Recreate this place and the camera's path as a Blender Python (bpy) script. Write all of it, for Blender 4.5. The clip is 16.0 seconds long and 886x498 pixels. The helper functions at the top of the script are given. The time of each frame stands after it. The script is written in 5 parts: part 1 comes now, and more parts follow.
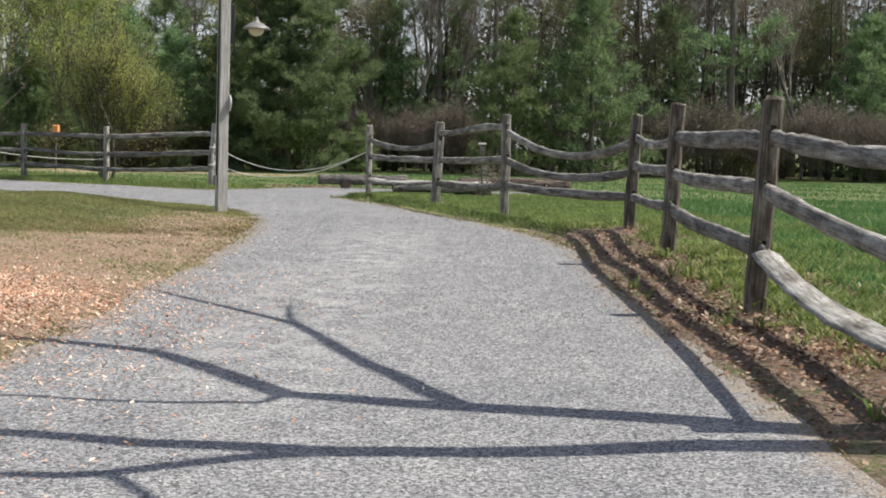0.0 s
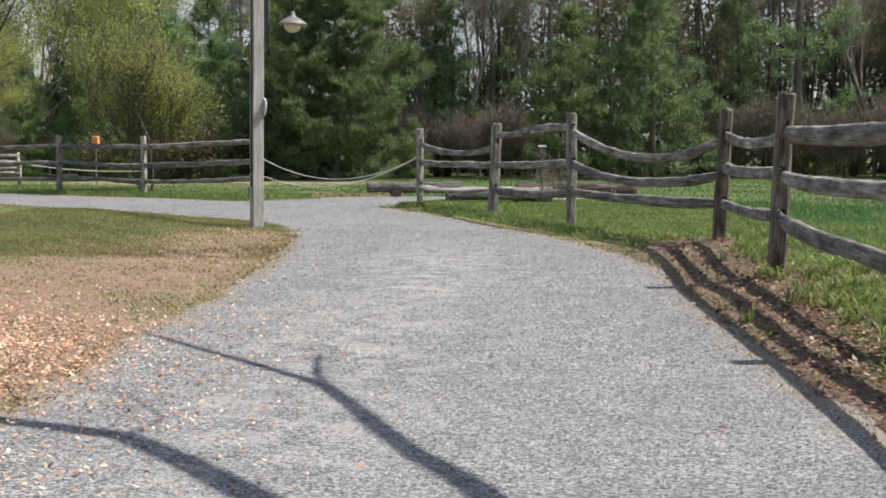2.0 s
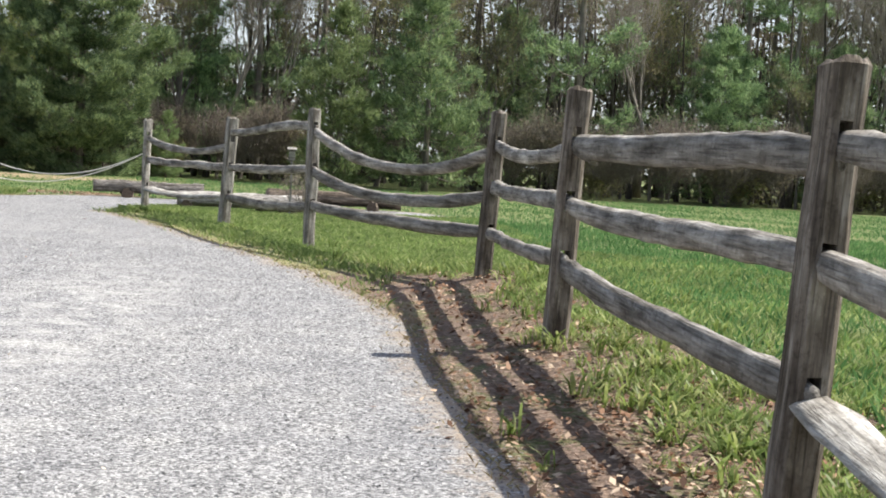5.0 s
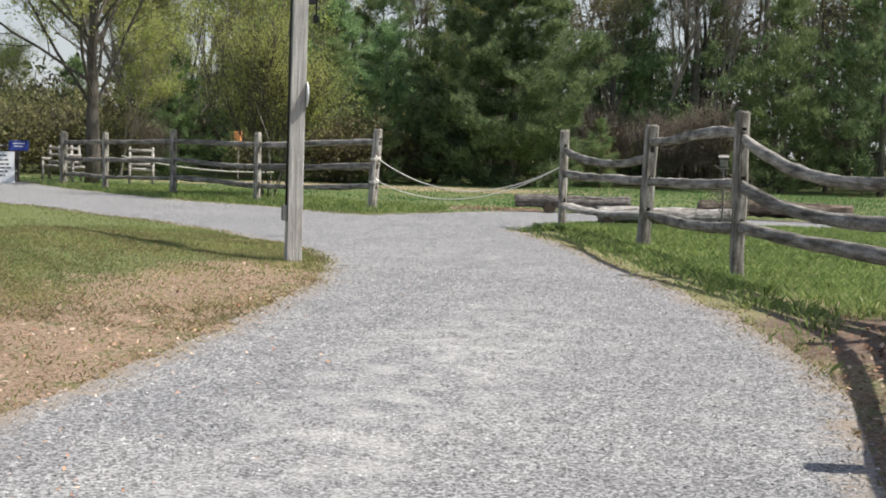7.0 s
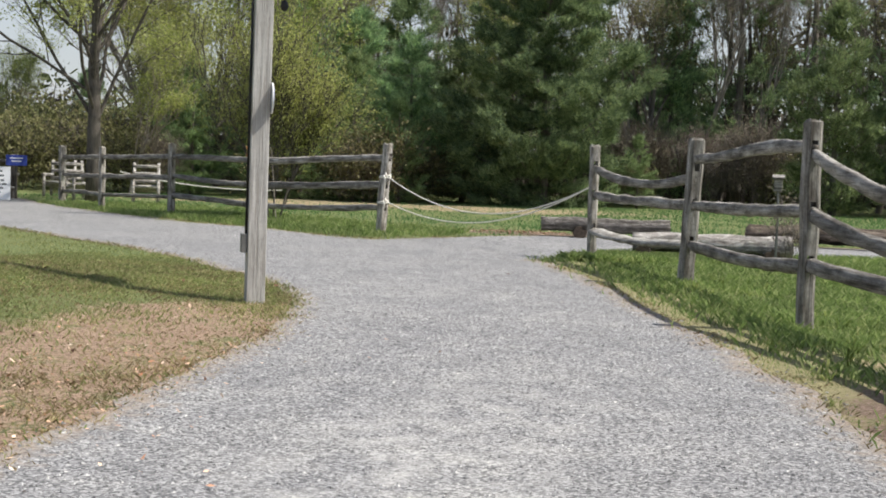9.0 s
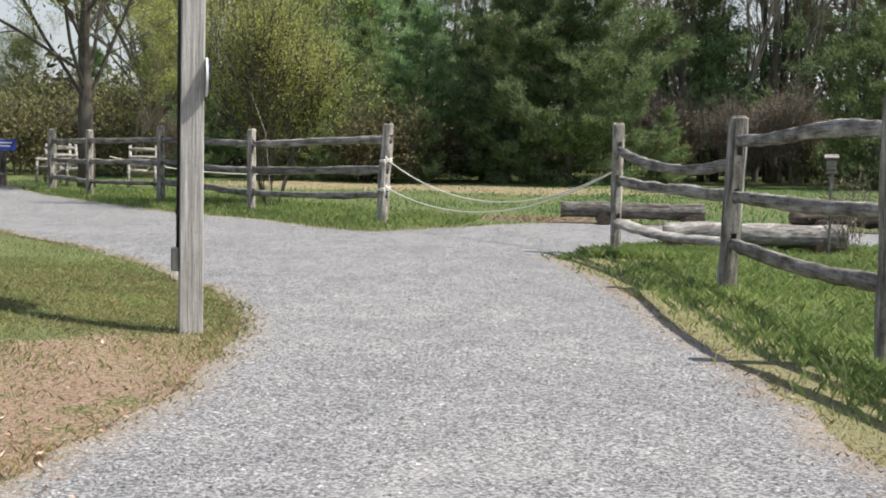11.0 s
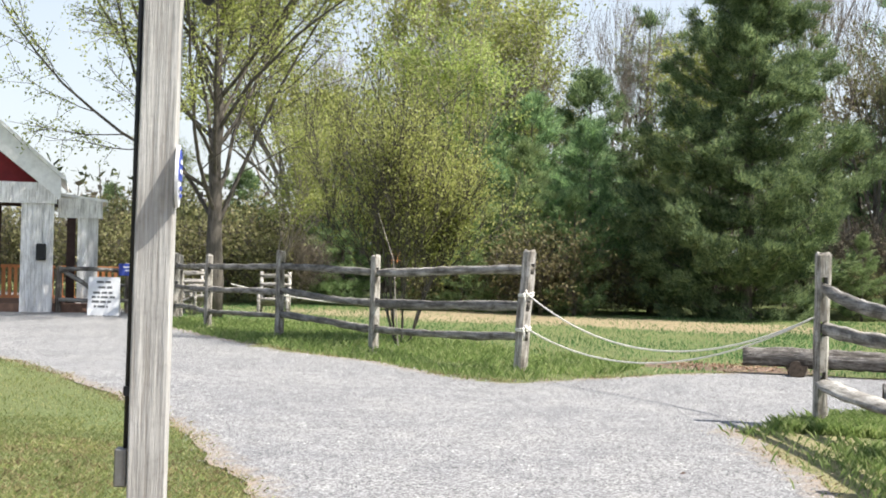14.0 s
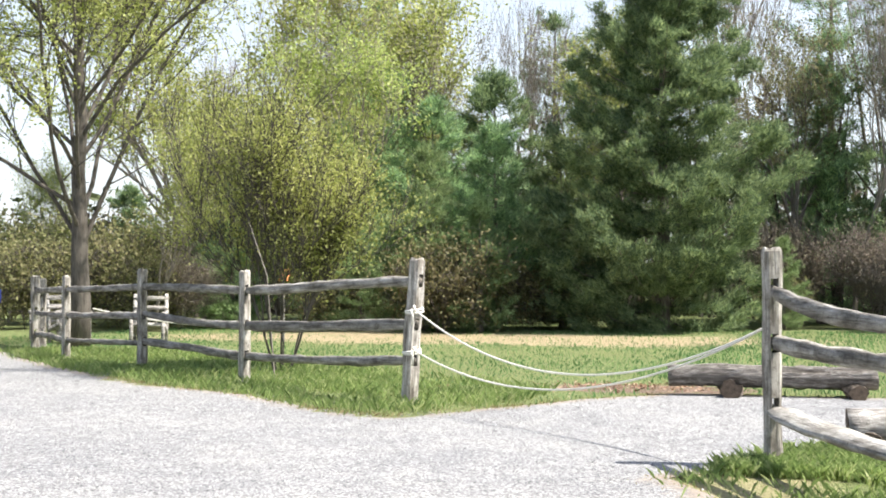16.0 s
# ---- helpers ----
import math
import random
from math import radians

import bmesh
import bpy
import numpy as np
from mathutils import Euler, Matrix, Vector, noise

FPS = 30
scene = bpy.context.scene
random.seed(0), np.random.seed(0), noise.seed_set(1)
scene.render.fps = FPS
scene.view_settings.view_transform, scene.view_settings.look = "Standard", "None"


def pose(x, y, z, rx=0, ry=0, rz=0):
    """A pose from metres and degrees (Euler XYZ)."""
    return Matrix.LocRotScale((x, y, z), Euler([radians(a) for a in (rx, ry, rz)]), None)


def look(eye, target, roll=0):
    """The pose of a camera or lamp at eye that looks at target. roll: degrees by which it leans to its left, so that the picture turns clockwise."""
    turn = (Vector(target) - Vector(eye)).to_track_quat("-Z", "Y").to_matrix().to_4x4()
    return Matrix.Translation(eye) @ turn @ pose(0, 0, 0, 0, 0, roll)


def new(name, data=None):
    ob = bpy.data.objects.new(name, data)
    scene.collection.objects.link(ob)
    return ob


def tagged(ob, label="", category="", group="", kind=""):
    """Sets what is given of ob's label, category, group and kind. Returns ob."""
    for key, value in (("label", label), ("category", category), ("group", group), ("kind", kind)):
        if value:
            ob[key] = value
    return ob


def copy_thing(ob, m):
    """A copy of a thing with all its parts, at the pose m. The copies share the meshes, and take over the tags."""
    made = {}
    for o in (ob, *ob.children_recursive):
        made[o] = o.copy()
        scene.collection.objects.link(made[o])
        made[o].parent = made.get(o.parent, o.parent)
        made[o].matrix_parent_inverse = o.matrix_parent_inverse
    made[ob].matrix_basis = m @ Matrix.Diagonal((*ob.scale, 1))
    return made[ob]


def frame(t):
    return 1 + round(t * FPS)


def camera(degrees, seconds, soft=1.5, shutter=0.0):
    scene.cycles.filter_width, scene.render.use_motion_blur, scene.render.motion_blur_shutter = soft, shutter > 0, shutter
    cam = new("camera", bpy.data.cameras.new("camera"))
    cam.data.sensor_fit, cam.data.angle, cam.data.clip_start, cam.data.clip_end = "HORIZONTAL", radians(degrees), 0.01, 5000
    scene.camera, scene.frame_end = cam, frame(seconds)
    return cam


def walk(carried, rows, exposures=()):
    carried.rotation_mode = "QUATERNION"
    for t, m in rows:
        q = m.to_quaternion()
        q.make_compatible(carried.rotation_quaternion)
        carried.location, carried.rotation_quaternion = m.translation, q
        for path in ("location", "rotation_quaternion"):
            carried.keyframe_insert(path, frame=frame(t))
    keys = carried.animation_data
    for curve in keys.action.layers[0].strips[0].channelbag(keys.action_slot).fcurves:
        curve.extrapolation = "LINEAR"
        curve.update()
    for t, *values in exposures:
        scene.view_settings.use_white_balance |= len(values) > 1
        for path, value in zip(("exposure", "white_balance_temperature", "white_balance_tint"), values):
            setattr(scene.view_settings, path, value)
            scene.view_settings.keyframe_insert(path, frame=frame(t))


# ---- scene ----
cam = camera(37.0, 16.0, 1.85)
PATH = [
    (0, (0.828, -0.495, 1.124), (0.804, 1.499, 0.97), 1.2),
    (0.5, (0.721, -0.031, 1.152), (0.547, 1.956, 0.999), 1.0),
    (1, (0.668, 0.523, 1.111), (0.55, 2.515, 0.971), 0.8),
    (1.5, (0.695, 1.05, 1.133), (0.564, 3.041, 0.991), 0.6),
    (2, (0.715, 1.639, 1.128), (0.609, 3.631, 0.979), 0.0),
    (2.5, (0.821, 2.211, 1.096), (0.921, 4.204, 0.96), 3.4),
    (3, (0.955, 2.822, 1.117), (1.126, 4.81, 0.985), 2.7),
    (3.2, (0.981, 3.107, 1.091), (1.149, 5.097, 0.984), 3.6),
    (5.3, (1.498, 5.525, 1.141), (1.73, 7.506, 0.995), 3.2),
    (5.5, (1.595, 5.77, 1.192), (1.764, 7.755, 1.015), 2.8),
    (6, (1.618, 6.282, 1.183), (1.492, 8.271, 1.008), 2.7),
    (6.5, (1.562, 6.765, 1.225), (1.297, 8.742, 1.078), 3.1),
    (7, (1.542, 7.427, 1.222), (1.109, 9.374, 1.071), 1.4),
    (7.5, (1.477, 8.053, 1.204), (1.033, 9.999, 1.075), 2.7),
    (8, (1.472, 8.714, 1.184), (1.101, 10.677, 1.088), 0.6),
    (8.5, (1.484, 9.367, 1.255), (1.053, 11.316, 1.121), -0.0),
    (8.7, (1.428, 9.654, 1.225), (0.948, 11.591, 1.1), 1.4),
    (10.8, (1.058, 12.11, 1.343), (0.538, 14.034, 1.181), 1.6),
    (11, (1.068, 12.364, 1.364), (0.536, 14.285, 1.196), 0.8),
    (11.5, (0.958, 12.925, 1.353), (0.369, 14.831, 1.209), 1.4),
    (12, (0.826, 13.543, 1.393), (0.217, 15.448, 1.338), 1.0),
    (12.5, (0.78, 14.153, 1.383), (0.155, 16.052, 1.313), 1.8),
    (13, (0.571, 14.728, 1.364), (-0.133, 16.6, 1.333), 3.0),
    (13.5, (0.449, 15.247, 1.39), (-0.324, 17.091, 1.368), 0.5),
    (14, (0.342, 15.865, 1.421), (-0.439, 17.706, 1.437), 1.3),
    (14.5, (0.12, 16.462, 1.367), (-0.693, 18.288, 1.404), 1.3),
    (15, (0.026, 17.033, 1.357), (-0.73, 18.884, 1.385), 1.0),
    (15.5, (-0.059, 17.733, 1.292), (-0.697, 19.628, 1.32), 1.0),
    (16, (-0.25, 18.39, 1.346), (-0.909, 20.278, 1.391), -0.2),
]
EXPOSURES = [(0, 0.28), (2, 0.27), (3, 0.6), (5.5, 0.82), (6, 0.46), (7, 0.38), (8, 0.64), (8.5, 0.36), (11, 0.42), (12.5, 0.76), (13, 0.7), (13.5, 0.82), (14.5, 1.0), (16, 1.25)]
walk(cam, [(t, look(eye, target, roll)) for t, eye, target, roll in PATH], EXPOSURES)

from mathutils import geometry

# ---- light ----
SUN_AZ, SUN_EL = 8.0, 55.5          # degrees from +x towards +y, and above the horizon
SUN = Vector((math.cos(radians(SUN_AZ)) * math.cos(radians(SUN_EL)), math.sin(radians(SUN_AZ)) * math.cos(radians(SUN_EL)), math.sin(radians(SUN_EL))))
world = bpy.data.worlds.new("world")
world.use_nodes = True
scene.world = world
sky = world.node_tree.nodes.new("ShaderNodeTexSky")
sky.sky_type, sky.sun_disc = "NISHITA", False
sky.sun_elevation, sky.sun_rotation = radians(SUN_EL), radians(90 - SUN_AZ)
sky.dust_density = 1.6
# bright haze that thickens towards the horizon all round
wn = world.node_tree.nodes
way = wn.new("ShaderNodeSeparateXYZ")
world.node_tree.links.new(wn.new("ShaderNodeTexCoord").outputs["Generated"], way.inputs[0])
height = wn.new("ShaderNodeMapRange")
height.inputs["From Min"].default_value, height.inputs["From Max"].default_value = 0.0, 0.75
height.inputs["To Min"].default_value, height.inputs["To Max"].default_value = 0.72, 0.0
world.node_tree.links.new(way.outputs[2], height.inputs["Value"])
haze = wn.new("ShaderNodeMix")
haze.data_type = "RGBA"
haze.inputs[7].default_value = (5.0, 5.2, 5.5, 1)
world.node_tree.links.new(height.outputs[0], haze.inputs[0])
world.node_tree.links.new(sky.outputs[0], haze.inputs[6])
world.node_tree.links.new(haze.outputs[2], wn["Background"].inputs[0])
world.node_tree.nodes["Background"].inputs[1].default_value = 0.105
sun_data = bpy.data.lights.new("sun", "SUN")
sun_data.energy, sun_data.angle, sun_data.color = 5.0, radians(0.5), (1.0, 0.95, 0.87)
sun = new("sun", sun_data)
sun.matrix_world = look(SUN * 60, (0, 0, 0))


# ---- materials ----
def material(name, rough=0.9):
    m = bpy.data.materials.new(name)
    m.use_nodes = True
    nt = m.node_tree
    b = nt.nodes["Principled BSDF"]
    b.inputs["Roughness"].default_value = rough
    b.inputs["Specular IOR Level"].default_value = 0.25
    return m, nt, b


def node(nt, kind, **inputs):
    n = nt.nodes.new(kind)
    for key, value in inputs.items():
        n.inputs[key.replace("_", " ")].default_value = value
    return n


def coords(nt, scale=(1, 1, 1), kind="Object"):
    t = nt.nodes.new("ShaderNodeTexCoord")
    m = nt.nodes.new("ShaderNodeMapping")
    m.inputs["Scale"].default_value = scale
    nt.links.new(t.outputs[kind], m.inputs["Vector"])
    return m.outputs["Vector"]


def noise_tex(nt, vec, scale, detail=5.0, rough=0.6):
    n = node(nt, "ShaderNodeTexNoise", Scale=scale, Detail=detail, Roughness=rough)
    nt.links.new(vec, n.inputs["Vector"])
    return n.outputs["Fac"]


def ramp(nt, fac, *stops):
    r = nt.nodes.new("ShaderNodeValToRGB")
    el = r.color_ramp.elements
    while len(el) < len(stops):
        el.new(0.5)
    for e, (p, c) in zip(el, stops):
        e.position, e.color = p, (*c, 1)
    nt.links.new(fac, r.inputs["Fac"])
    return r.outputs["Color"]


def mix(nt, fac, a, b, how="MIX"):
    n = nt.nodes.new("ShaderNodeMix")
    n.data_type, n.blend_type = "RGBA", how
    if isinstance(fac, (int, float)):
        n.inputs[0].default_value = fac
    else:
        nt.links.new(fac, n.inputs[0])
    for k, v in ((6, a), (7, b)):
        if isinstance(v, tuple):
            n.inputs[k].default_value = (*v, 1)
        else:
            nt.links.new(v, n.inputs[k])
    return n.outputs[2]


def calc(nt, op, a, b=0.0, c=0.0):
    n = nt.nodes.new("ShaderNodeMath")
    n.operation = op
    for k, v in enumerate((a, b, c)):
        if isinstance(v, (int, float)):
            n.inputs[k].default_value = v
        else:
            nt.links.new(v, n.inputs[k])
    return n.outputs[0]


def bump(nt, b, height, strength, distance):
    n = node(nt, "ShaderNodeBump", Strength=strength, Distance=distance)
    nt.links.new(height, n.inputs["Height"])
    nt.links.new(n.outputs["Normal"], b.inputs["Normal"])


def wood(name, axis, dark, mid, light, deep=0.5, blots=1.0):
    """Weathered split timber whose grain runs along the given local axis."""
    m, nt, b = material(name, 0.85)
    grain = [19.0, 19.0, 19.0]
    grain["xyz".index(axis)] = 2.2
    soft = [7.0, 7.0, 7.0]
    soft["xyz".index(axis)] = 2.6
    info = nt.nodes.new("ShaderNodeObjectInfo")
    v = coords(nt, grain)
    shift = nt.nodes.new("ShaderNodeVectorMath")
    shift.operation = "ADD"
    nt.links.new(v, shift.inputs[0])
    nt.links.new(calc(nt, "MULTIPLY", info.outputs["Random"], 40.0), shift.inputs[1])
    fine = noise_tex(nt, shift.outputs[0], 1.0, 6, 0.65)
    blot = noise_tex(nt, coords(nt, soft), 1.0, 4, 0.6)
    stain = ramp(nt, blot, (0.36, (0.42, 0.39, 0.35)), (0.5, (0.85, 0.83, 0.8)), (0.68, (1.15, 1.14, 1.12)))
    col = mix(nt, blots, ramp(nt, fine, (0.3, dark), (0.52, mid), (0.75, light)), stain, "MULTIPLY")
    lichen = noise_tex(nt, coords(nt, (1, 1, 1)), 34.0, 5, 0.7)
    col = mix(nt, blots, col, ramp(nt, lichen, (0.3, (0.55, 0.53, 0.5)), (0.48, (1, 1, 1)), (0.62, (1.05, 1.05, 1.03)), (0.7, (1.5, 1.5, 1.44))), "MULTIPLY")
    check = [70.0, 70.0, 70.0]
    check["xyz".index(axis)] = 2.4
    crack = noise_tex(nt, coords(nt, check), 1.0, 3, 0.55)
    col = mix(nt, 1.0, col, ramp(nt, crack, (0.34, (deep, deep * 0.97, deep * 0.94)), (0.46, (1, 1, 1)), (0.7, (1.15, 1.15, 1.14))), "MULTIPLY")
    tint = calc(nt, "MULTIPLY_ADD", info.outputs["Random"], 0.35, 0.86)
    hsv = nt.nodes.new("ShaderNodeHueSaturation")
    nt.links.new(tint, hsv.inputs["Value"])
    nt.links.new(col, hsv.inputs["Color"])
    nt.links.new(hsv.outputs["Color"], b.inputs["Base Color"])
    bump(nt, b, calc(nt, "ADD", fine, calc(nt, "MULTIPLY", crack, 0.7)), 0.7, 0.014)
    return m


def plain(name, colour, rough=0.6, metal=0.0, vary=0.25, scale=9.0, axis_scale=(1, 1, 1)):
    m, nt, b = material(name, rough)
    b.inputs["Metallic"].default_value = metal
    f = noise_tex(nt, coords(nt, axis_scale), scale, 6, 0.65)
    lo = tuple(c * (1 - vary) for c in colour)
    hi = tuple(min(1, c * (1 + vary)) for c in colour)
    nt.links.new(ramp(nt, f, (0.3, lo), (0.7, hi)), b.inputs["Base Color"])
    bump(nt, b, f, 0.25, 0.004)
    return m


def foliage(name, shades, trans=0.35, rough=0.6):
    """Leaves or needles: colour varies from piece to piece, light shines through in part."""
    m, nt, b = material(name, rough)
    geo = nt.nodes.new("ShaderNodeNewGeometry")
    info = nt.nodes.new("ShaderNodeObjectInfo")
    k = len(shades) - 1
    col = ramp(nt, geo.outputs["Random Per Island"], *[(i / k, c) for i, c in enumerate(shades)])
    big = noise_tex(nt, coords(nt), 0.9, 3, 0.5)
    col = mix(nt, 1.0, col, ramp(nt, big, (0.3, (0.72, 0.74, 0.7)), (0.7, (1.2, 1.18, 1.1))), "MULTIPLY")
    hsv = nt.nodes.new("ShaderNodeHueSaturation")
    nt.links.new(calc(nt, "MULTIPLY_ADD", info.outputs["Random"], 0.4, 0.8), hsv.inputs["Value"])
    nt.links.new(calc(nt, "MULTIPLY_ADD", info.outputs["Random"], 0.03, 0.485), hsv.inputs["Hue"])
    nt.links.new(col, hsv.inputs["Color"])
    nt.links.new(hsv.outputs["Color"], b.inputs["Base Color"])
    t = nt.nodes.new("ShaderNodeBsdfTranslucent")
    nt.links.new(hsv.outputs["Color"], t.inputs["Color"])
    mx = nt.nodes.new("ShaderNodeMixShader")
    mx.inputs[0].default_value = trans
    out = nt.nodes["Material Output"]
    nt.links.new(b.outputs[0], mx.inputs[1])
    nt.links.new(t.outputs[0], mx.inputs[2])
    nt.links.new(mx.outputs[0], out.inputs["Surface"])
    return m


def bark(name, dark, light):
    m, nt, b = material(name, 0.95)
    f = noise_tex(nt, coords(nt, (9, 9, 2)), 1.6, 6, 0.7)
    nt.links.new(ramp(nt, f, (0.3, dark), (0.7, light)), b.inputs["Base Color"])
    bump(nt, b, f, 0.7, 0.03)
    return m


def blob(nt, x, y, rx, ry):
    """1 inside an ellipse on the ground that fades out at its rim."""
    p = nt.nodes.new("ShaderNodeNewGeometry").outputs["Position"]
    s = nt.nodes.new("ShaderNodeSeparateXYZ")
    nt.links.new(p, s.inputs[0])
    a = calc(nt, "DIVIDE", calc(nt, "SUBTRACT", s.outputs[0], x), rx)
    c = calc(nt, "DIVIDE", calc(nt, "SUBTRACT", s.outputs[1], y), ry)
    d = calc(nt, "ADD", calc(nt, "MULTIPLY", a, a), calc(nt, "MULTIPLY", c, c))
    return calc(nt, "SUBTRACT", 1.0, d)


def ground_material():
    m, nt, b = material("turf_and_soil", 0.95)
    v = coords(nt)
    fine, mid, wide = noise_tex(nt, v, 28, 6, 0.7), noise_tex(nt, v, 3.2, 5, 0.6), noise_tex(nt, v, 0.35, 4, 0.6)
    grass = ramp(nt, fine, (0.3, (0.075, 0.085, 0.03)), (0.5, (0.14, 0.165, 0.06)), (0.72, (0.27, 0.28, 0.13)))
    lush = ramp(nt, fine, (0.36, (0.055, 0.075, 0.025)), (0.5, (0.13, 0.165, 0.058)), (0.64, (0.25, 0.28, 0.12)))
    soil = ramp(nt, fine, (0.3, (0.07, 0.05, 0.038)), (0.5, (0.18, 0.127, 0.095)), (0.72, (0.4, 0.3, 0.235)))
    straw = ramp(nt, fine, (0.3, (0.17, 0.13, 0.075)), (0.5, (0.31, 0.25, 0.15)), (0.7, (0.47, 0.38, 0.25)))
    col = mix(nt, ramp(nt, wide, (0.42, (0, 0, 0)), (0.58, (1, 1, 1))), grass, lush)

    def patch(col, other, shapes, edge=0.5, cap=0.3):
        reach = None
        for s in shapes:
            f = blob(nt, *s)
            reach = f if reach is None else calc(nt, "MAXIMUM", reach, f)
        wob = calc(nt, "MULTIPLY_ADD", calc(nt, "ADD", mid, calc(nt, "MULTIPLY", fine, 0.9)), 2.6, -2.47)
        reach = calc(nt, "MINIMUM", reach, cap)
        f = calc(nt, "MULTIPLY_ADD", calc(nt, "ADD", reach, wob), edge * 4, 0.5)
        f = calc(nt, "MINIMUM", calc(nt, "MAXIMUM", f, 0.0), 1.0)
        return mix(nt, f, col, other)

    # worn earth by the gravel's edge, the trodden ground under the rails, dry grass by the wood
    col = patch(col, straw, [(-3.2, 10.5, 2.2, 6.0), (-2.7, 18.2, 1.0, 2.6), (2.3, 16.8, 0.9, 2.6), (-9.5, 46.8, 7.5, 2.8), (-2.6, 20.5, 0.6, 1.0), (-7.35, 22.5, 0.8, 0.9)])
    moss = ramp(nt, fine, (0.3, (0.17, 0.155, 0.07)), (0.7, (0.40, 0.36, 0.20)))
    col = patch(col, moss, [(1.9, 17.3, 0.55, 1.5), (1.25, 19.4, 0.55, 1.5), (0.65, 21.3, 0.5, 1.5), (0.1, 23.2, 0.5, 1.5), (-0.5, 25.0, 0.5, 1.5), (-1.15, 26.8, 0.5, 1.3)], 0.5, 0.5)
    earth = ramp(nt, fine, (0.3, (0.16, 0.105, 0.072)), (0.5, (0.33, 0.23, 0.16)), (0.72, (0.5, 0.385, 0.285)))
    col = patch(col, earth, [(-3.9, 9.6, 2.4, 3.0), (-3.0, 15.0, 1.7, 3.4), (-2.9, 19.0, 0.8, 1.2)])
    col = patch(col, soil, [(3.1, 8.0, 1.4, 9.5), (2.6, 17.0, 0.9, 1.6), (-3.2, 34.4, 1.3, 0.6)])
    nt.links.new(col, b.inputs["Base Color"])
    bump(nt, b, calc(nt, "ADD", fine, mid), 0.8, 0.05)
    return m


def dust(nt, v):
    """Pale stone dust trodden into blotches along the middle of the path."""
    reach = None
    for spot in ((-0.3, 9.0, 0.8, 4.0), (-0.1, 14.5, 0.8, 4.0)):
        f = blob(nt, *spot)
        reach = f if reach is None else calc(nt, "MAXIMUM", reach, f)
    reach = calc(nt, "MINIMUM", calc(nt, "MAXIMUM", reach, 0.0), 0.8)
    blotch = calc(nt, "MULTIPLY_ADD", noise_tex(nt, v, 3.6, 4, 0.65), 4.0, -1.75)
    f = calc(nt, "MULTIPLY", reach, calc(nt, "MINIMUM", calc(nt, "MAXIMUM", blotch, 0.0), 1.0))
    return calc(nt, "MULTIPLY", f, 0.62)


def gravel_material():
    m, nt, b = material("crushed_stone", 0.95)
    v = coords(nt)
    vor = node(nt, "ShaderNodeTexVoronoi", Scale=85.0)
    nt.links.new(v, vor.inputs["Vector"])
    cell = nt.nodes.new("ShaderNodeSeparateColor")
    nt.links.new(vor.outputs["Color"], cell.inputs[0])
    fine, mid, wide = noise_tex(nt, v, 90, 4, 0.7), noise_tex(nt, v, 3.0, 2, 0.5), noise_tex(nt, v, 0.6, 2, 0.5)
    col = ramp(nt, cell.outputs[0], (0.0, (0.075, 0.075, 0.076)), (0.5, (0.212, 0.212, 0.214)), (1.0, (0.43, 0.428, 0.423)))
    col = mix(nt, 1.0, col, ramp(nt, mid, (0.34, (0.9, 0.9, 0.91)), (0.5, (0.96, 0.96, 0.965)), (0.68, (1.1, 1.095, 1.08))), "MULTIPLY")
    col = mix(nt, 1.0, col, ramp(nt, wide, (0.35, (0.92, 0.92, 0.93)), (0.65, (1.06, 1.055, 1.045))), "MULTIPLY")
    col = mix(nt, dust(nt, v), col, (0.5, 0.49, 0.465))
    edge = nt.nodes.new("ShaderNodeAttribute")
    edge.attribute_name = "edge"
    rag = noise_tex(nt, v, 7.0, 6, 0.7)
    f = calc(nt, "SUBTRACT", calc(nt, "MULTIPLY_ADD", rag, -2.6, 2.1), calc(nt, "MULTIPLY", edge.outputs["Fac"], 3.2))
    f = calc(nt, "MINIMUM", calc(nt, "MAXIMUM", f, 0.0), 1.0)
    dirt = ramp(nt, fine, (0.3, (0.13, 0.10, 0.075)), (0.7, (0.42, 0.34, 0.26)))
    col = mix(nt, f, col, dirt)
    nt.links.new(col, b.inputs["Base Color"])
    h = calc(nt, "ADD", calc(nt, "MULTIPLY", vor.outputs["Distance"], -1.0), calc(nt, "MULTIPLY", fine, 0.5))
    bump(nt, b, h, 0.35, 0.012)
    return m


def pebble_material():
    m, nt, b = material("loose_stone", 0.9)
    geo = nt.nodes.new("ShaderNodeNewGeometry")
    col = ramp(nt, geo.outputs["Random Per Island"], (0, (0.1, 0.1, 0.1)), (0.5, (0.218, 0.217, 0.216)), (0.85, (0.37, 0.368, 0.362)), (1, (0.6, 0.59, 0.57)))
    mid = noise_tex(nt, coords(nt), 3.0, 2, 0.5)
    col = mix(nt, dust(nt, coords(nt)), col, (0.5, 0.49, 0.465))
    nt.links.new(mix(nt, 1.0, col, ramp(nt, mid, (0.34, (0.9, 0.9, 0.91)), (0.5, (0.96, 0.96, 0.965)), (0.68, (1.1, 1.095, 1.08))), "MULTIPLY"), b.inputs["Base Color"])
    return m


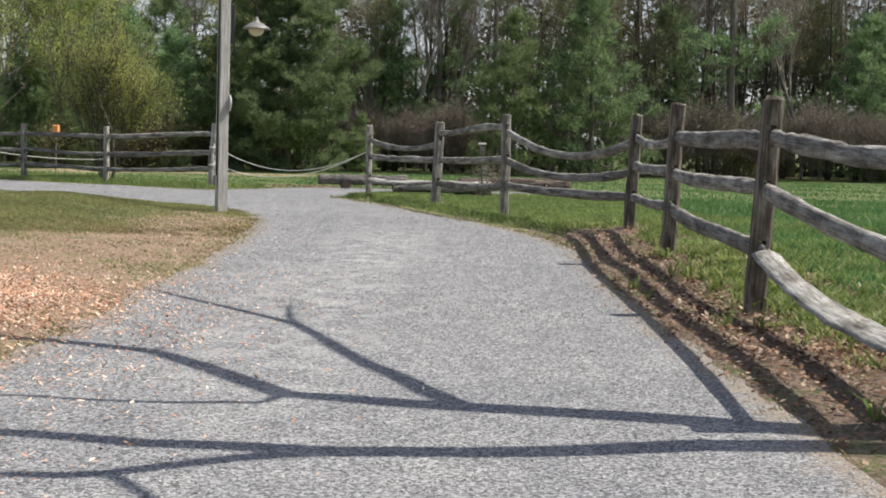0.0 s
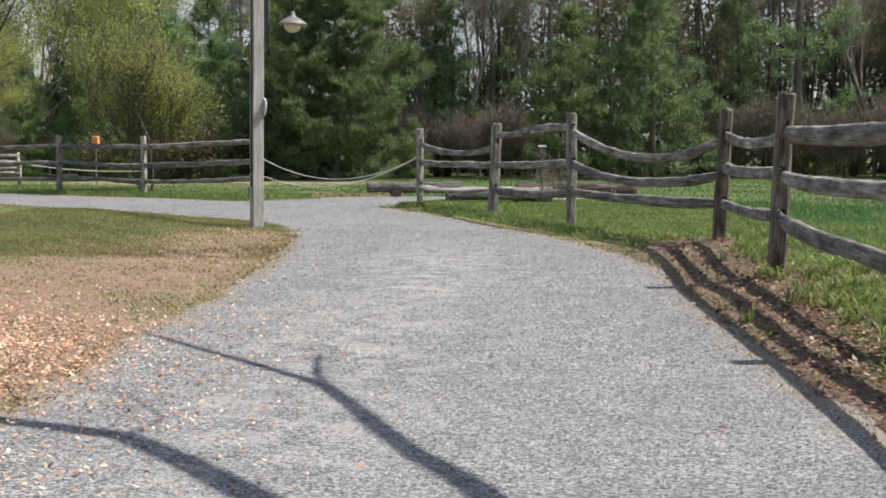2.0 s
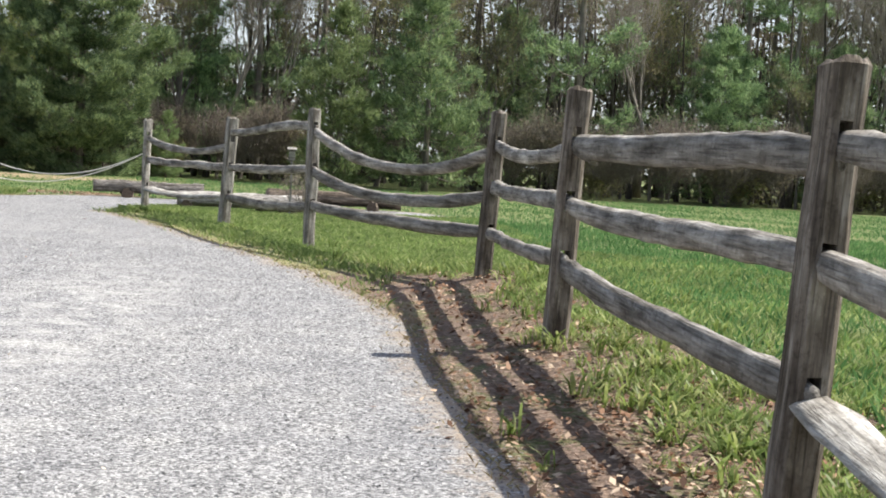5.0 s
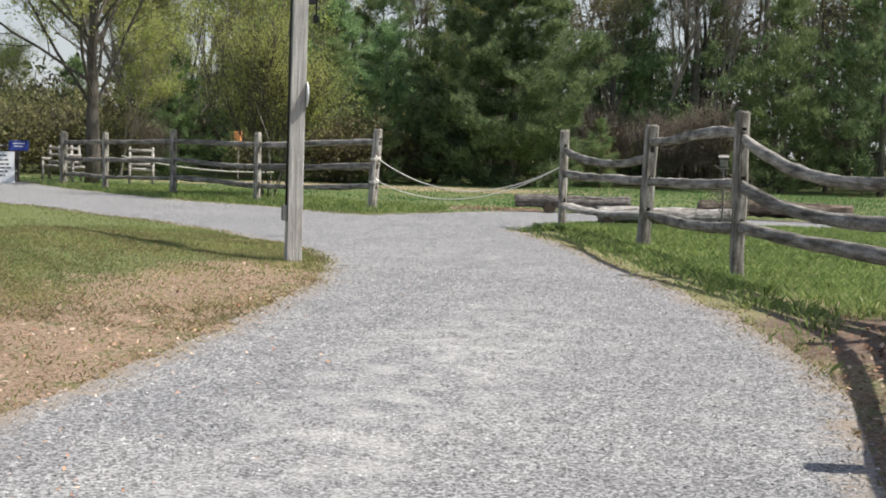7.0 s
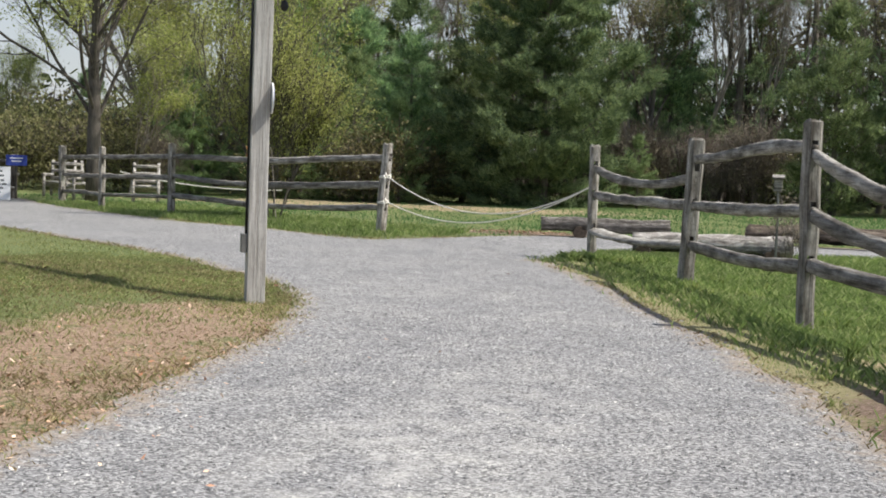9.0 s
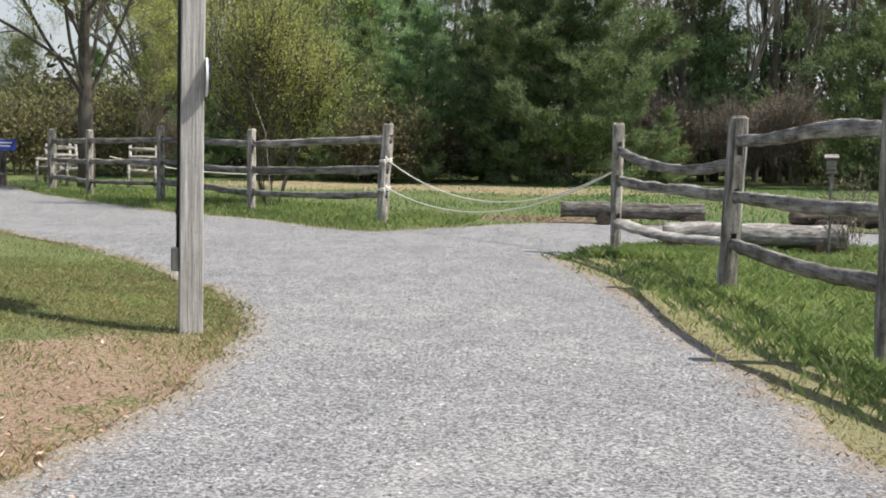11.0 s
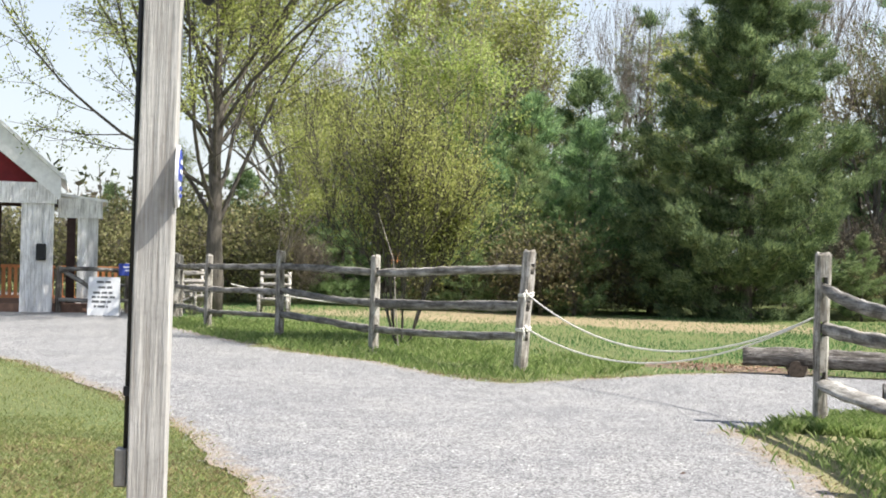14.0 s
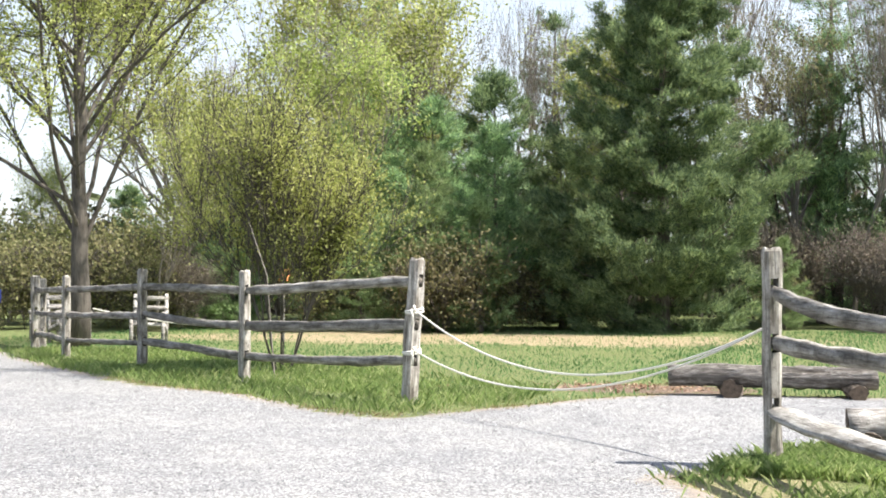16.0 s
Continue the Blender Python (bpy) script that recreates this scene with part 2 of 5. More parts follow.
M_GROUND, M_GRAVEL, M_PEBBLE = ground_material(), gravel_material(), pebble_material()
M_RAIL = wood("weathered_rail", "x", (0.085, 0.079, 0.073), (0.27, 0.258, 0.243), (0.48, 0.466, 0.447))
M_POST = wood("weathered_post", "z", (0.06, 0.047, 0.038), (0.205, 0.178, 0.152), (0.44, 0.415, 0.38))
# paler copy of the post timber, with the look of sunlight in its colour
M_SUNPOST = wood("sunlit_post", "z", (0.13, 0.12, 0.108), (0.37, 0.353, 0.33), (0.6, 0.58, 0.55))
# rail timber made paler, so sun on the flat upper face is in the colour
M_SUNPLANK = wood("sunlit_plank", "x", (0.24, 0.23, 0.215), (0.42, 0.41, 0.39), (0.6, 0.59, 0.57), 0.6)
M_LAMPPOST = wood("grey_timber", "z", (0.33, 0.32, 0.305), (0.43, 0.42, 0.40), (0.53, 0.52, 0.50), 0.8, 0.3)
def rough_log(name, dark, mid, light):
    m, nt, b = material(name, 0.95)
    f = noise_tex(nt, coords(nt, (3.5, 9, 9)), 1.4, 8, 0.75)
    g = noise_tex(nt, coords(nt, (2.0, 26, 26)), 1.0, 5, 0.6)
    col = mix(nt, 0.45, ramp(nt, f, (0.36, dark), (0.5, mid), (0.62, light)), ramp(nt, g, (0.3, dark), (0.7, light)))
    nt.links.new(col, b.inputs["Base Color"])
    bump(nt, b, calc(nt, "ADD", f, g), 0.9, 0.03)
    return m


M_LOG = rough_log("bleached_log", (0.055, 0.044, 0.036), (0.31, 0.285, 0.26), (0.7, 0.67, 0.63))
M_LOGGREY = rough_log("grey_log", (0.035, 0.028, 0.023), (0.115, 0.098, 0.085), (0.45, 0.42, 0.385))
M_LOGDARK = wood("dark_log", "x", (0.05, 0.04, 0.03), (0.16, 0.13, 0.105), (0.34, 0.29, 0.25))
# end grain, its colour lowered for the shade on the cut faces
M_LOGEND = plain("shaded_log_end", (0.10, 0.075, 0.055), 0.95, 0, 0.5, 22)
M_LOGRED = plain("red_heartwood", (0.22, 0.085, 0.05), 0.9, 0, 0.5, 16)
M_ROPE = plain("white_rope", (0.74, 0.71, 0.64), 0.9, 0, 0.2, 60)
M_BLACK = plain("black_paint", (0.02, 0.021, 0.022), 0.5, 0, 0.3, 14)
M_METAL = plain("grey_conduit", (0.2, 0.2, 0.19), 0.5, 0.6, 0.3, 14)
M_SHADE = plain("enamel_shade", (0.23, 0.22, 0.21), 0.45, 0.1, 0.3, 10)
M_GLASS = plain("opal_glass", (0.62, 0.55, 0.38), 0.3, 0, 0.12, 10)
M_SIGNWHITE = plain("sign_white", (0.75, 0.76, 0.77), 0.5, 0, 0.12, 9)
M_INK = plain("faded_ink", (0.12, 0.125, 0.13), 0.6, 0, 0.3, 9)
M_SIGNBLUE = plain("sign_blue", (0.05, 0.08, 0.36), 0.5, 0, 0.2, 9)
M_BARK = bark("grey_bark", (0.07, 0.06, 0.05), (0.26, 0.23, 0.20))
M_DARKBARK = bark("dark_bark", (0.03, 0.026, 0.022), (0.13, 0.11, 0.095))
M_LIMB = bark("brown_limb", (0.045, 0.039, 0.033), (0.17, 0.15, 0.13))
M_TWIG = bark("pale_twig", (0.15, 0.13, 0.11), (0.40, 0.355, 0.31))
M_PINE = foliage("pine_needles", [(0.085, 0.14, 0.078), (0.15, 0.235, 0.122), (0.265, 0.375, 0.188), (0.42, 0.54, 0.265)], 0.42)
M_PINE2 = foliage("light_needles", [(0.10, 0.15, 0.07), (0.175, 0.25, 0.115), (0.26, 0.345, 0.16), (0.36, 0.45, 0.22)], 0.42)
# leaf colour darkened to stand for the shade deep in the wood
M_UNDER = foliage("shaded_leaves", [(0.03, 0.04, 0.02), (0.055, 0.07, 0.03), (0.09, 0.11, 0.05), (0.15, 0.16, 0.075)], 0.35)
M_SPRING = foliage("young_leaves", [(0.22, 0.26, 0.07), (0.34, 0.39, 0.12), (0.46, 0.5, 0.17), (0.58, 0.6, 0.28)], 0.58)
M_OLIVE = foliage("olive_leaves", [(0.12, 0.125, 0.06), (0.19, 0.195, 0.085), (0.27, 0.26, 0.13), (0.33, 0.29, 0.17)], 0.45)
M_BUDS = foliage("russet_buds", [(0.2, 0.155, 0.135), (0.28, 0.225, 0.19), (0.34, 0.29, 0.23), (0.32, 0.31, 0.2)], 0.4)
# bud and twig colour darkened likewise for the wood's shaded depth
M_THICKET = foliage("shaded_thicket", [(0.07, 0.055, 0.05), (0.105, 0.085, 0.075), (0.14, 0.115, 0.095), (0.17, 0.15, 0.11)], 0.3)
M_GRASS = foliage("grass_blades", [(0.12, 0.17, 0.055), (0.195, 0.265, 0.085), (0.28, 0.35, 0.13), (0.4, 0.42, 0.21)], 0.55)
M_WEED = foliage("strap_leaves", [(0.1, 0.16, 0.04), (0.18, 0.27, 0.07), (0.29, 0.38, 0.125), (0.44, 0.48, 0.22)], 0.5, 0.4)
M_LAWN = foliage("lawn_blades", [(0.15, 0.18, 0.065), (0.24, 0.27, 0.1), (0.34, 0.36, 0.15), (0.5, 0.47, 0.27)], 0.55)
M_FIELD = foliage("field_grass", [(0.06, 0.13, 0.045), (0.095, 0.185, 0.065), (0.14, 0.24, 0.09), (0.22, 0.3, 0.13)], 0.45)
M_DRY = foliage("dry_grass", [(0.16, 0.12, 0.06), (0.32, 0.25, 0.14), (0.46, 0.38, 0.23), (0.3, 0.3, 0.13)], 0.3, 0.8)
M_LITTER = foliage("dead_leaves", [(0.06, 0.03, 0.02), (0.15, 0.075, 0.048), (0.28, 0.16, 0.11), (0.58, 0.45, 0.36)], 0.15, 0.8)
M_CHIPS = foliage("wood_chips", [(0.38, 0.17, 0.10), (0.6, 0.34, 0.225), (0.76, 0.52, 0.39), (0.84, 0.71, 0.6)], 0.05, 0.85)
M_WHITEBOARD = wood("whitewashed_boards", "z", (0.55, 0.547, 0.543), (0.76, 0.757, 0.752), (0.87, 0.867, 0.862), 0.65, 0.45)
M_ROOF = plain("weathered_shingles", (0.76, 0.76, 0.755), 0.8, 0, 0.16, 5)
M_RED = plain("dark_red_paint", (0.20, 0.02, 0.025), 0.6, 0, 0.2, 5)
M_ORANGE = plain("orange_paint", (0.85, 0.36, 0.15), 0.5, 0, 0.15, 6)
M_DECK = plain("brown_decking", (0.22, 0.13, 0.09), 0.8, 0, 0.4, 7)
M_DARKWOOD = plain("dark_stained_wood", (0.06, 0.035, 0.03), 0.7, 0, 0.3, 8)
M_CREAM = plain("cream_wall", (0.5, 0.46, 0.33), 0.8, 0, 0.15, 4)


# ---- mesh helpers ----
class Geo:
    """Gathers vertices and faces of one mesh."""

    def __init__(self):
        self.v, self.f, self.m, self.n = [], [], [], 0

    def add(self, verts, faces, slot=0):
        verts = np.asarray(verts, float).reshape(-1, 3)
        self.v.append(verts)
        self.f += [tuple(int(i) + self.n for i in f) for f in faces]
        self.m += [slot] * len(faces)
        self.n += len(verts)

    def tris(self, verts, slot=0):
        """verts: k x 3 x 3, loose triangles."""
        k = len(verts)
        self.v.append(verts.reshape(-1, 3))
        idx = np.arange(3 * k).reshape(-1, 3) + self.n
        self.f += idx.tolist()
        self.m += [slot] * k
        self.n += 3 * k

    def quads(self, verts, slot=0):
        k = len(verts)
        self.v.append(verts.reshape(-1, 3))
        idx = np.arange(4 * k).reshape(-1, 4) + self.n
        self.f += idx.tolist()
        self.m += [slot] * k
        self.n += 4 * k

    def tube(self, points, radii, sides=6, slot=0, caps=True, squash=1.0, rough=0.0, seed=0):
        p = np.asarray(points, float)
        r = np.asarray(radii, float) * np.ones(len(p))
        d = np.gradient(p, axis=0)
        d /= np.linalg.norm(d, axis=1)[:, None] + 1e-9
        ref = np.array([0, 0, 1.0]) if abs(d[:, 2]).mean() < 0.8 else np.array([1.0, 0, 0])
        a = np.cross(d, ref)
        a /= np.linalg.norm(a, axis=1)[:, None] + 1e-9
        b = np.cross(a, d)
        ang = np.arange(sides) * 2 * np.pi / sides
        k = np.ones((len(p), sides))
        if rough:
            g = np.random.default_rng(seed)
            k += g.normal(0, rough, (1, sides)) + g.normal(0, rough * 0.5, (len(p), sides))
        ring = p[:, None] + (a[:, None] * (np.cos(ang)[None, :, None] * squash) + b[:, None] * np.sin(ang)[None, :, None]) * (r[:, None] * k)[:, :, None]
        faces = []
        for i in range(len(p) - 1):
            for j in range(sides):
                q = (j + 1) % sides
                faces.append((i * sides + j, i * sides + q, (i + 1) * sides + q, (i + 1) * sides + j))
        if caps:
            faces += [tuple(range(sides))[::-1], tuple(range((len(p) - 1) * sides, len(p) * sides))]
        self.add(ring.reshape(-1, 3), faces, slot)

    def box(self, x0, x1, y0, y1, z0, z1, slot=0):
        v = [(x, y, z) for z in (z0, z1) for x, y in ((x0, y0), (x1, y0), (x1, y1), (x0, y1))]
        self.add(v, [(3, 2, 1, 0), (4, 5, 6, 7), (0, 1, 5, 4), (1, 2, 6, 5), (2, 3, 7, 6), (3, 0, 4, 7)], slot)

    def mesh(self, name, *mats, smooth=False):
        me = bpy.data.meshes.new(name)
        me.from_pydata(np.concatenate(self.v).tolist(), [], self.f)
        for m in mats:
            me.materials.append(m)
        if len(mats) > 1:
            me.polygons.foreach_set("material_index", self.m)
        if smooth:
            me.polygons.foreach_set("use_smooth", [True] * len(me.polygons))
        me.update()
        return me


def part(name, geo, mats, parent=None, label="", smooth=False, bevel=0.0, m=None):
    """Links a Geo (or a mesh) as one mesh object, under a thing or a part where one is given."""
    mats = mats if isinstance(mats, (tuple, list)) else (mats,)
    me = geo.mesh(name, *mats, smooth=smooth) if isinstance(geo, Geo) else geo
    if bevel:
        bm = bmesh.new()
        bm.from_mesh(me)
        bmesh.ops.bevel(bm, geom=bm.edges[:], offset=bevel, segments=1, affect="EDGES", clamp_overlap=True)
        bm.to_mesh(me)
        bm.free()
    ob = new(name, me)
    if parent:
        ob.parent = parent
    if m is not None:
        ob.matrix_local = m
    if label:
        tagged(ob, label)
    return ob


def thing(name, m, label, category, group="", kind=""):
    ob = new(name)
    ob.empty_display_size = 0.2
    ob.matrix_world = m
    return tagged(ob, label, category, group, kind)


def inside(poly, x, y):
    """Which of the points lie in the polygon."""
    hit = np.zeros(len(x), bool)
    px, py = np.array(poly).T
    for i in range(len(px)):
        x0, y0, x1, y1 = px[i - 1], py[i - 1], px[i], py[i]
        cross = ((y0 > y) != (y1 > y)) & (x < (x1 - x0) * (y - y0) / (y1 - y0 + 1e-12) + x0)
        hit ^= cross
    return hit


def rng(seed):
    return np.random.default_rng(seed)


def unit(v):
    return v / (np.linalg.norm(v, axis=-1, keepdims=True) + 1e-9)


# ---- ground and gravel ----
def fall(y):
    """The path climbs gently from the start of the walk to the lamp post and runs level from there."""
    return -0.0135 * np.clip(17.0 - np.asarray(y, float), 0.0, 25.0)


def rise(x, y):
    """The height of the ground: a gentle slope, with a low bank along the fence."""
    x, y = np.asarray(x, float), np.asarray(y, float)
    h = fall(y) + 0.19 * np.exp(-(((x - 3.4) / 0.8) ** 2) - ((y - 16.4) / 2.0) ** 2)
    h += 0.12 * np.exp(-(((x - 3.4) / 0.8) ** 2) - ((y - 12.9) / 1.6) ** 2)
    h += 0.03 * np.exp(-(((x - 3.7) / 1.1) ** 2) - ((y - 9.0) / 2.6) ** 2)
    h += 0.3 * np.exp(-(((x + 5.6) / 1.5) ** 2) - ((y - 19.6) / 2.4) ** 2)
    h += 0.03 * np.sin(0.9 * x + 0.5 * y) * np.sin(0.7 * y - 0.3 * x) * np.clip((np.abs(x - 0.2) - 3.4) / 1.6, 0, 1)
    return h


EAST = [(2.6, -30), (2.5, 5.2), (2.42, 6.8), (2.3, 8.4), (2.22, 10.2), (2.19, 11.43), (2.2, 13.29), (2.15, 15.14), (1.82, 16.63), (1.4, 18.3), (0.8, 20.1), (0.2, 22), (-0.5, 24.2), (-1.15, 26), (-1.75, 27.3), (-1.3, 28.2), (-0.9, 28.9), (-0.2, 29.6), (1.2, 30.2), (4, 30.8), (4.6, 32.2), (4, 33.5), (0, 33.8), (-2.7, 33.9), (-3.6, 32.8)]
WEST = [(-4.3, 31.5), (-4.95, 30.4), (-5.6, 30.6), (-7.5, 32.2), (-9.5, 33.2), (-12.2, 35.4), (-14.8, 37.7), (-16.4, 39.4), (-20, 43.5), (-34, 54), (-52, 46), (-30, 37.5), (-22, 34.6), (-16, 31.9), (-11.1, 29.1), (-9.2, 27.8), (-7.7, 26.7), (-5.6, 24.7), (-4, 23), (-3.2, 21.8), (-2.7, 20.8), (-2.4, 19.9), (-2.1, 18.5), (-1.86, 16.54), (-1.75, 14.68), (-1.68, 13.19), (-1.74, 10.04), (-1.74, 8.09), (-1.77, 6.97), (-1.97, 4), (-2.58, -30)]


def wavy(points, step=0.16, amount=0.09):
    """A loop of points, cut fine and made uneven."""
    out = []
    for (x0, y0), (x1, y1) in zip(points, points[1:] + points[:1]):
        n = max(1, int(math.hypot(x1 - x0, y1 - y0) / step))
        n = min(n, 110)
        for i in range(n):
            x, y = x0 + (x1 - x0) * i / n, y0 + (y1 - y0) * i / n
            w = noise.noise_vector((x * 1.7, y * 1.7, 3.0)) * amount + noise.noise_vector((x * 7, y * 7, 8.0)) * amount * 0.75
            out.append((x + w.x, y + w.y))
    return out


PATH_SHAPE = wavy(EAST + WEST)


def build_ground():
    fx, fy = np.arange(-22, 14.01, 0.3), np.arange(-4, 46.01, 0.3)
    far = np.array([30, 60, 120, 300, 900.0])
    xs = np.concatenate([-22 - far[::-1], fx, 14 + far])
    ys = np.concatenate([-4 - far[::-1], fy, 46 + far])
    gx, gy = np.meshgrid(xs, ys)
    z = np.where((np.abs(gx) < 30) & (gy > -6) & (gy < 50), rise(gx, gy), fall(gy))
    on = inside(PATH_SHAPE, gx.ravel(), gy.ravel()).reshape(gx.shape)
    z = np.where(on, np.minimum(z, fall(gy)) - 0.006, z)
    w = len(xs)
    faces = [(j * w + i, j * w + i + 1, (j + 1) * w + i + 1, (j + 1) * w + i) for j in range(len(ys) - 1) for i in range(w - 1)]
    g = Geo()
    g.add(np.stack([gx, gy, z], -1), faces)
    tagged(part("ground", g, M_GROUND, smooth=True), "uneven turf with worn soil and straw patches", "ground", kind="structure")
    gx, gy = np.meshgrid(np.arange(-34, 5, 0.4), np.arange(-12, 46, 0.4))
    fill = inside(PATH_SHAPE, gx.ravel(), gy.ravel())
    n = len(PATH_SHAPE)
    flat = [Vector(p) for p in PATH_SHAPE] + [Vector(p) for p in zip(gx.ravel()[fill], gy.ravel()[fill])]
    verts, _, tris, _, _, _ = geometry.delaunay_2d_cdt(flat, [], [list(range(n))], 1, 0.001)
    me = bpy.data.meshes.new("gravel_path")
    me.from_pydata([(v.x, v.y, 0.006 + float(fall(v.y))) for v in verts], [], tris)
    me.materials.append(M_GRAVEL)
    rim = np.array(PATH_SHAPE)
    pts = np.array([(v.x, v.y) for v in verts])
    gap = np.array([min(1.0, np.sqrt(((rim - p) ** 2).sum(1).min())) for p in pts])
    me.attributes.new("edge", "FLOAT", "POINT").data.foreach_set("value", gap)
    me.update()
    if me.polygons[0].normal.z < 0:
        me.flip_normals()
    tagged(new("gravel_path", me), "wide path of pale grey crushed stone", "path", kind="structure")


def build_pebbles():
    g = rng(4)
    out = Geo()
    for n, x0, x1, y0, y1, s in ((64000, -2.3, 2.5, 2.4, 10, 0.0058), (42000, -2.6, 2.5, 9, 20.5, 0.0085), (46000, -9, 1.5, 19.5, 34, 0.0085), (14000, -16, -3, 30, 40, 0.010)):
        x, y = g.uniform(x0, x1, n), g.uniform(y0, y1, n)
        keep = inside(PATH_SHAPE, x + g.normal(0, 0.08, n), y + g.normal(0, 0.08, n))
        x, y = x[keep], y[keep]
        k = len(x)
        r = s * np.minimum(g.lognormal(-0.1, 0.45, k), 1.7)
        a = g.uniform(0, 6.28, k)
        base = np.array([[1, 0, 0], [-0.4, 0.8, 0], [-0.6, -0.7, 0], [0.15, 0.05, 0.45]])
        v = base[None] * r[:, None, None] * g.uniform(0.7, 1.4, (k, 4, 1))
        c, s_ = np.cos(a)[:, None], np.sin(a)[:, None]
        v = np.stack([v[..., 0] * c - v[..., 1] * s_ + x[:, None], v[..., 0] * s_ + v[..., 1] * c + y[:, None], v[..., 2] + np.maximum(rise(x, y), fall(y) + 0.004)[:, None] + 0.002], -1)
        idx = np.array([[0, 1, 3], [1, 2, 3], [2, 0, 3]])
        out.add(v.reshape(-1, 3), (np.arange(k)[:, None, None] * 4 + idx[None]).reshape(-1, 3).tolist())
    tagged(part("loose_gravel", out, M_PEBBLE), "loose grey crushed stones strewn over the path", "gravel", kind="stuff")


def blades(out, x, y, h, width, lean, seed, slot=0):
    """Grass blades, each bent once."""
    g = rng(seed)
    k = len(x)
    a, b = g.uniform(0, 6.28, k), g.uniform(0, 6.28, k)
    h = h * g.uniform(0.5, 1.35, k)
    w = width * g.uniform(0.6, 1.4, k)
    z = rise(x, y) - 0.01
    p = np.stack([x, y, z], -1)
    side = np.stack([np.cos(a), np.sin(a), 0 * a], -1) * w[:, None]
    tip = np.stack([np.cos(b), np.sin(b), 0 * b], -1) * (h * lean * g.uniform(0.2, 1.3, k))[:, None]
    up = np.stack([0 * h, 0 * h, h], -1)
    m = p + up * 0.6 + tip * 0.35
    t = p + up * 0.95 + tip
    v = np.stack([p - side, p + side, t, m - side * 0.9], 1)
    f = (np.arange(k)[:, None] * 4 + np.array([0, 1, 2, 3])[None]).tolist()
    out.add(v.reshape(-1, 3), f, slot)


def scatter(seed, n, x0, x1, y0, y1, clump=0.0, scale=1.2, bare=(), strip=False):
    """Points on the turf, off the path, thinned by noise and on bare patches."""
    g = rng(seed)
    x, y = g.uniform(x0, x1, n), g.uniform(y0, y1, n)
    keep = ~inside(PATH_SHAPE, x + g.normal(0, 0.1, n), y + g.normal(0, 0.1, n))
    if clump:
        f = np.sin(x * scale * 2.1 + 1.3 * np.sin(y * scale * 1.7)) * np.sin(y * scale * 2.6 + 1.1 * np.sin(x * scale * 1.3 + 2)) + 0.5 * np.sin(x * scale * 7 + y * scale * 5)
        keep &= f * 0.5 + 0.5 + g.normal(0, 0.25, n) > clump
    if strip:
        d = np.abs(np.interp(y, [p[1] for p in EAST[:14]], [p[0] for p in EAST[:14]]) - x)
        keep &= d * 1.1 + g.normal(0, 0.2, n) > 0.42
    for bx, by, rx, ry, k in bare:
        d = ((x - bx) / rx) ** 2 + ((y - by) / ry) ** 2
        keep &= ~((d < 1) & (g.uniform(0, 1, n) < k * (1 - d * 0.6)))
    return x[keep], y[keep]


def weeds(out):
    """Rank clumps of broad strap leaves that arch outwards, thickest round the feet of the posts."""
    g = rng(88)
    spots = []
    for n, cx, cy, rx, ry in ((46, 3.25, 12.2, 0.25, 0.8), (70, 3.4, 10.8, 0.3, 0.9), (34, 3.4, 14.6, 0.3, 1.0), (50, 3.5, 8.6, 0.35, 0.7), (24, 2.6, 17.6, 0.4, 0.7), (14, 1.9, 20.3, 0.3, 0.8), (10, 0.7, 24.2, 0.3, 0.8), (6, -0.7, 28.2, 0.3, 0.6), (130, 4.2, 12.5, 0.7, 3.5)):
        spots.append(np.stack([g.normal(cx, rx, n), g.normal(cy, ry, n)], -1))
    c = np.concatenate(spots)
    c = c[~inside(PATH_SHAPE, c[:, 0], c[:, 1])]
    per = 15
    k = len(c) * per
    size = np.repeat(g.uniform(0.5, 1.3, len(c)), per)
    x, y = np.repeat(c[:, 0], per) + g.normal(0, 0.03, k), np.repeat(c[:, 1], per) + g.normal(0, 0.03, k)
    a = g.uniform(0, 6.28, k)
    reach, high, half = size * g.uniform(0.06, 0.16, k), size * g.uniform(0.06, 0.17, k), size * g.uniform(0.0035, 0.008, k)
    foot = np.stack([x, y, rise(x, y) - 0.01], -1)
    way = np.stack([np.cos(a), np.sin(a), 0 * a], -1)
    side = np.stack([-np.sin(a), np.cos(a), 0 * a], -1)
    ring = []
    for u, w in ((0, 0.7), (0.4, 1.0), (0.75, 0.8), (1.0, 0.06)):
        p = foot + way * (reach * u ** 1.4)[:, None] + np.array([0, 0, 1.0]) * (high * (1.7 * u - 0.95 * u * u))[:, None]
        ring += [p - side * (half * w)[:, None], p + side * (half * w)[:, None]]
    v = np.stack(ring, 1)
    f = np.array([[0, 1, 3, 2], [2, 3, 5, 4], [4, 5, 7, 6]])
    out.add(v.reshape(-1, 3), (np.arange(k)[:, None, None] * 8 + f[None]).reshape(-1, 4).tolist())


def noise_keep(p, g):
    """Thins points so that they stand in ragged tufts."""
    f = np.sin(p[:, 0] * 5.1 + p[:, 1] * 3.3) * np.sin(p[:, 1] * 4.2 - p[:, 0] * 1.7)
    return f + g.normal(0, 0.5, len(p)) > -0.15


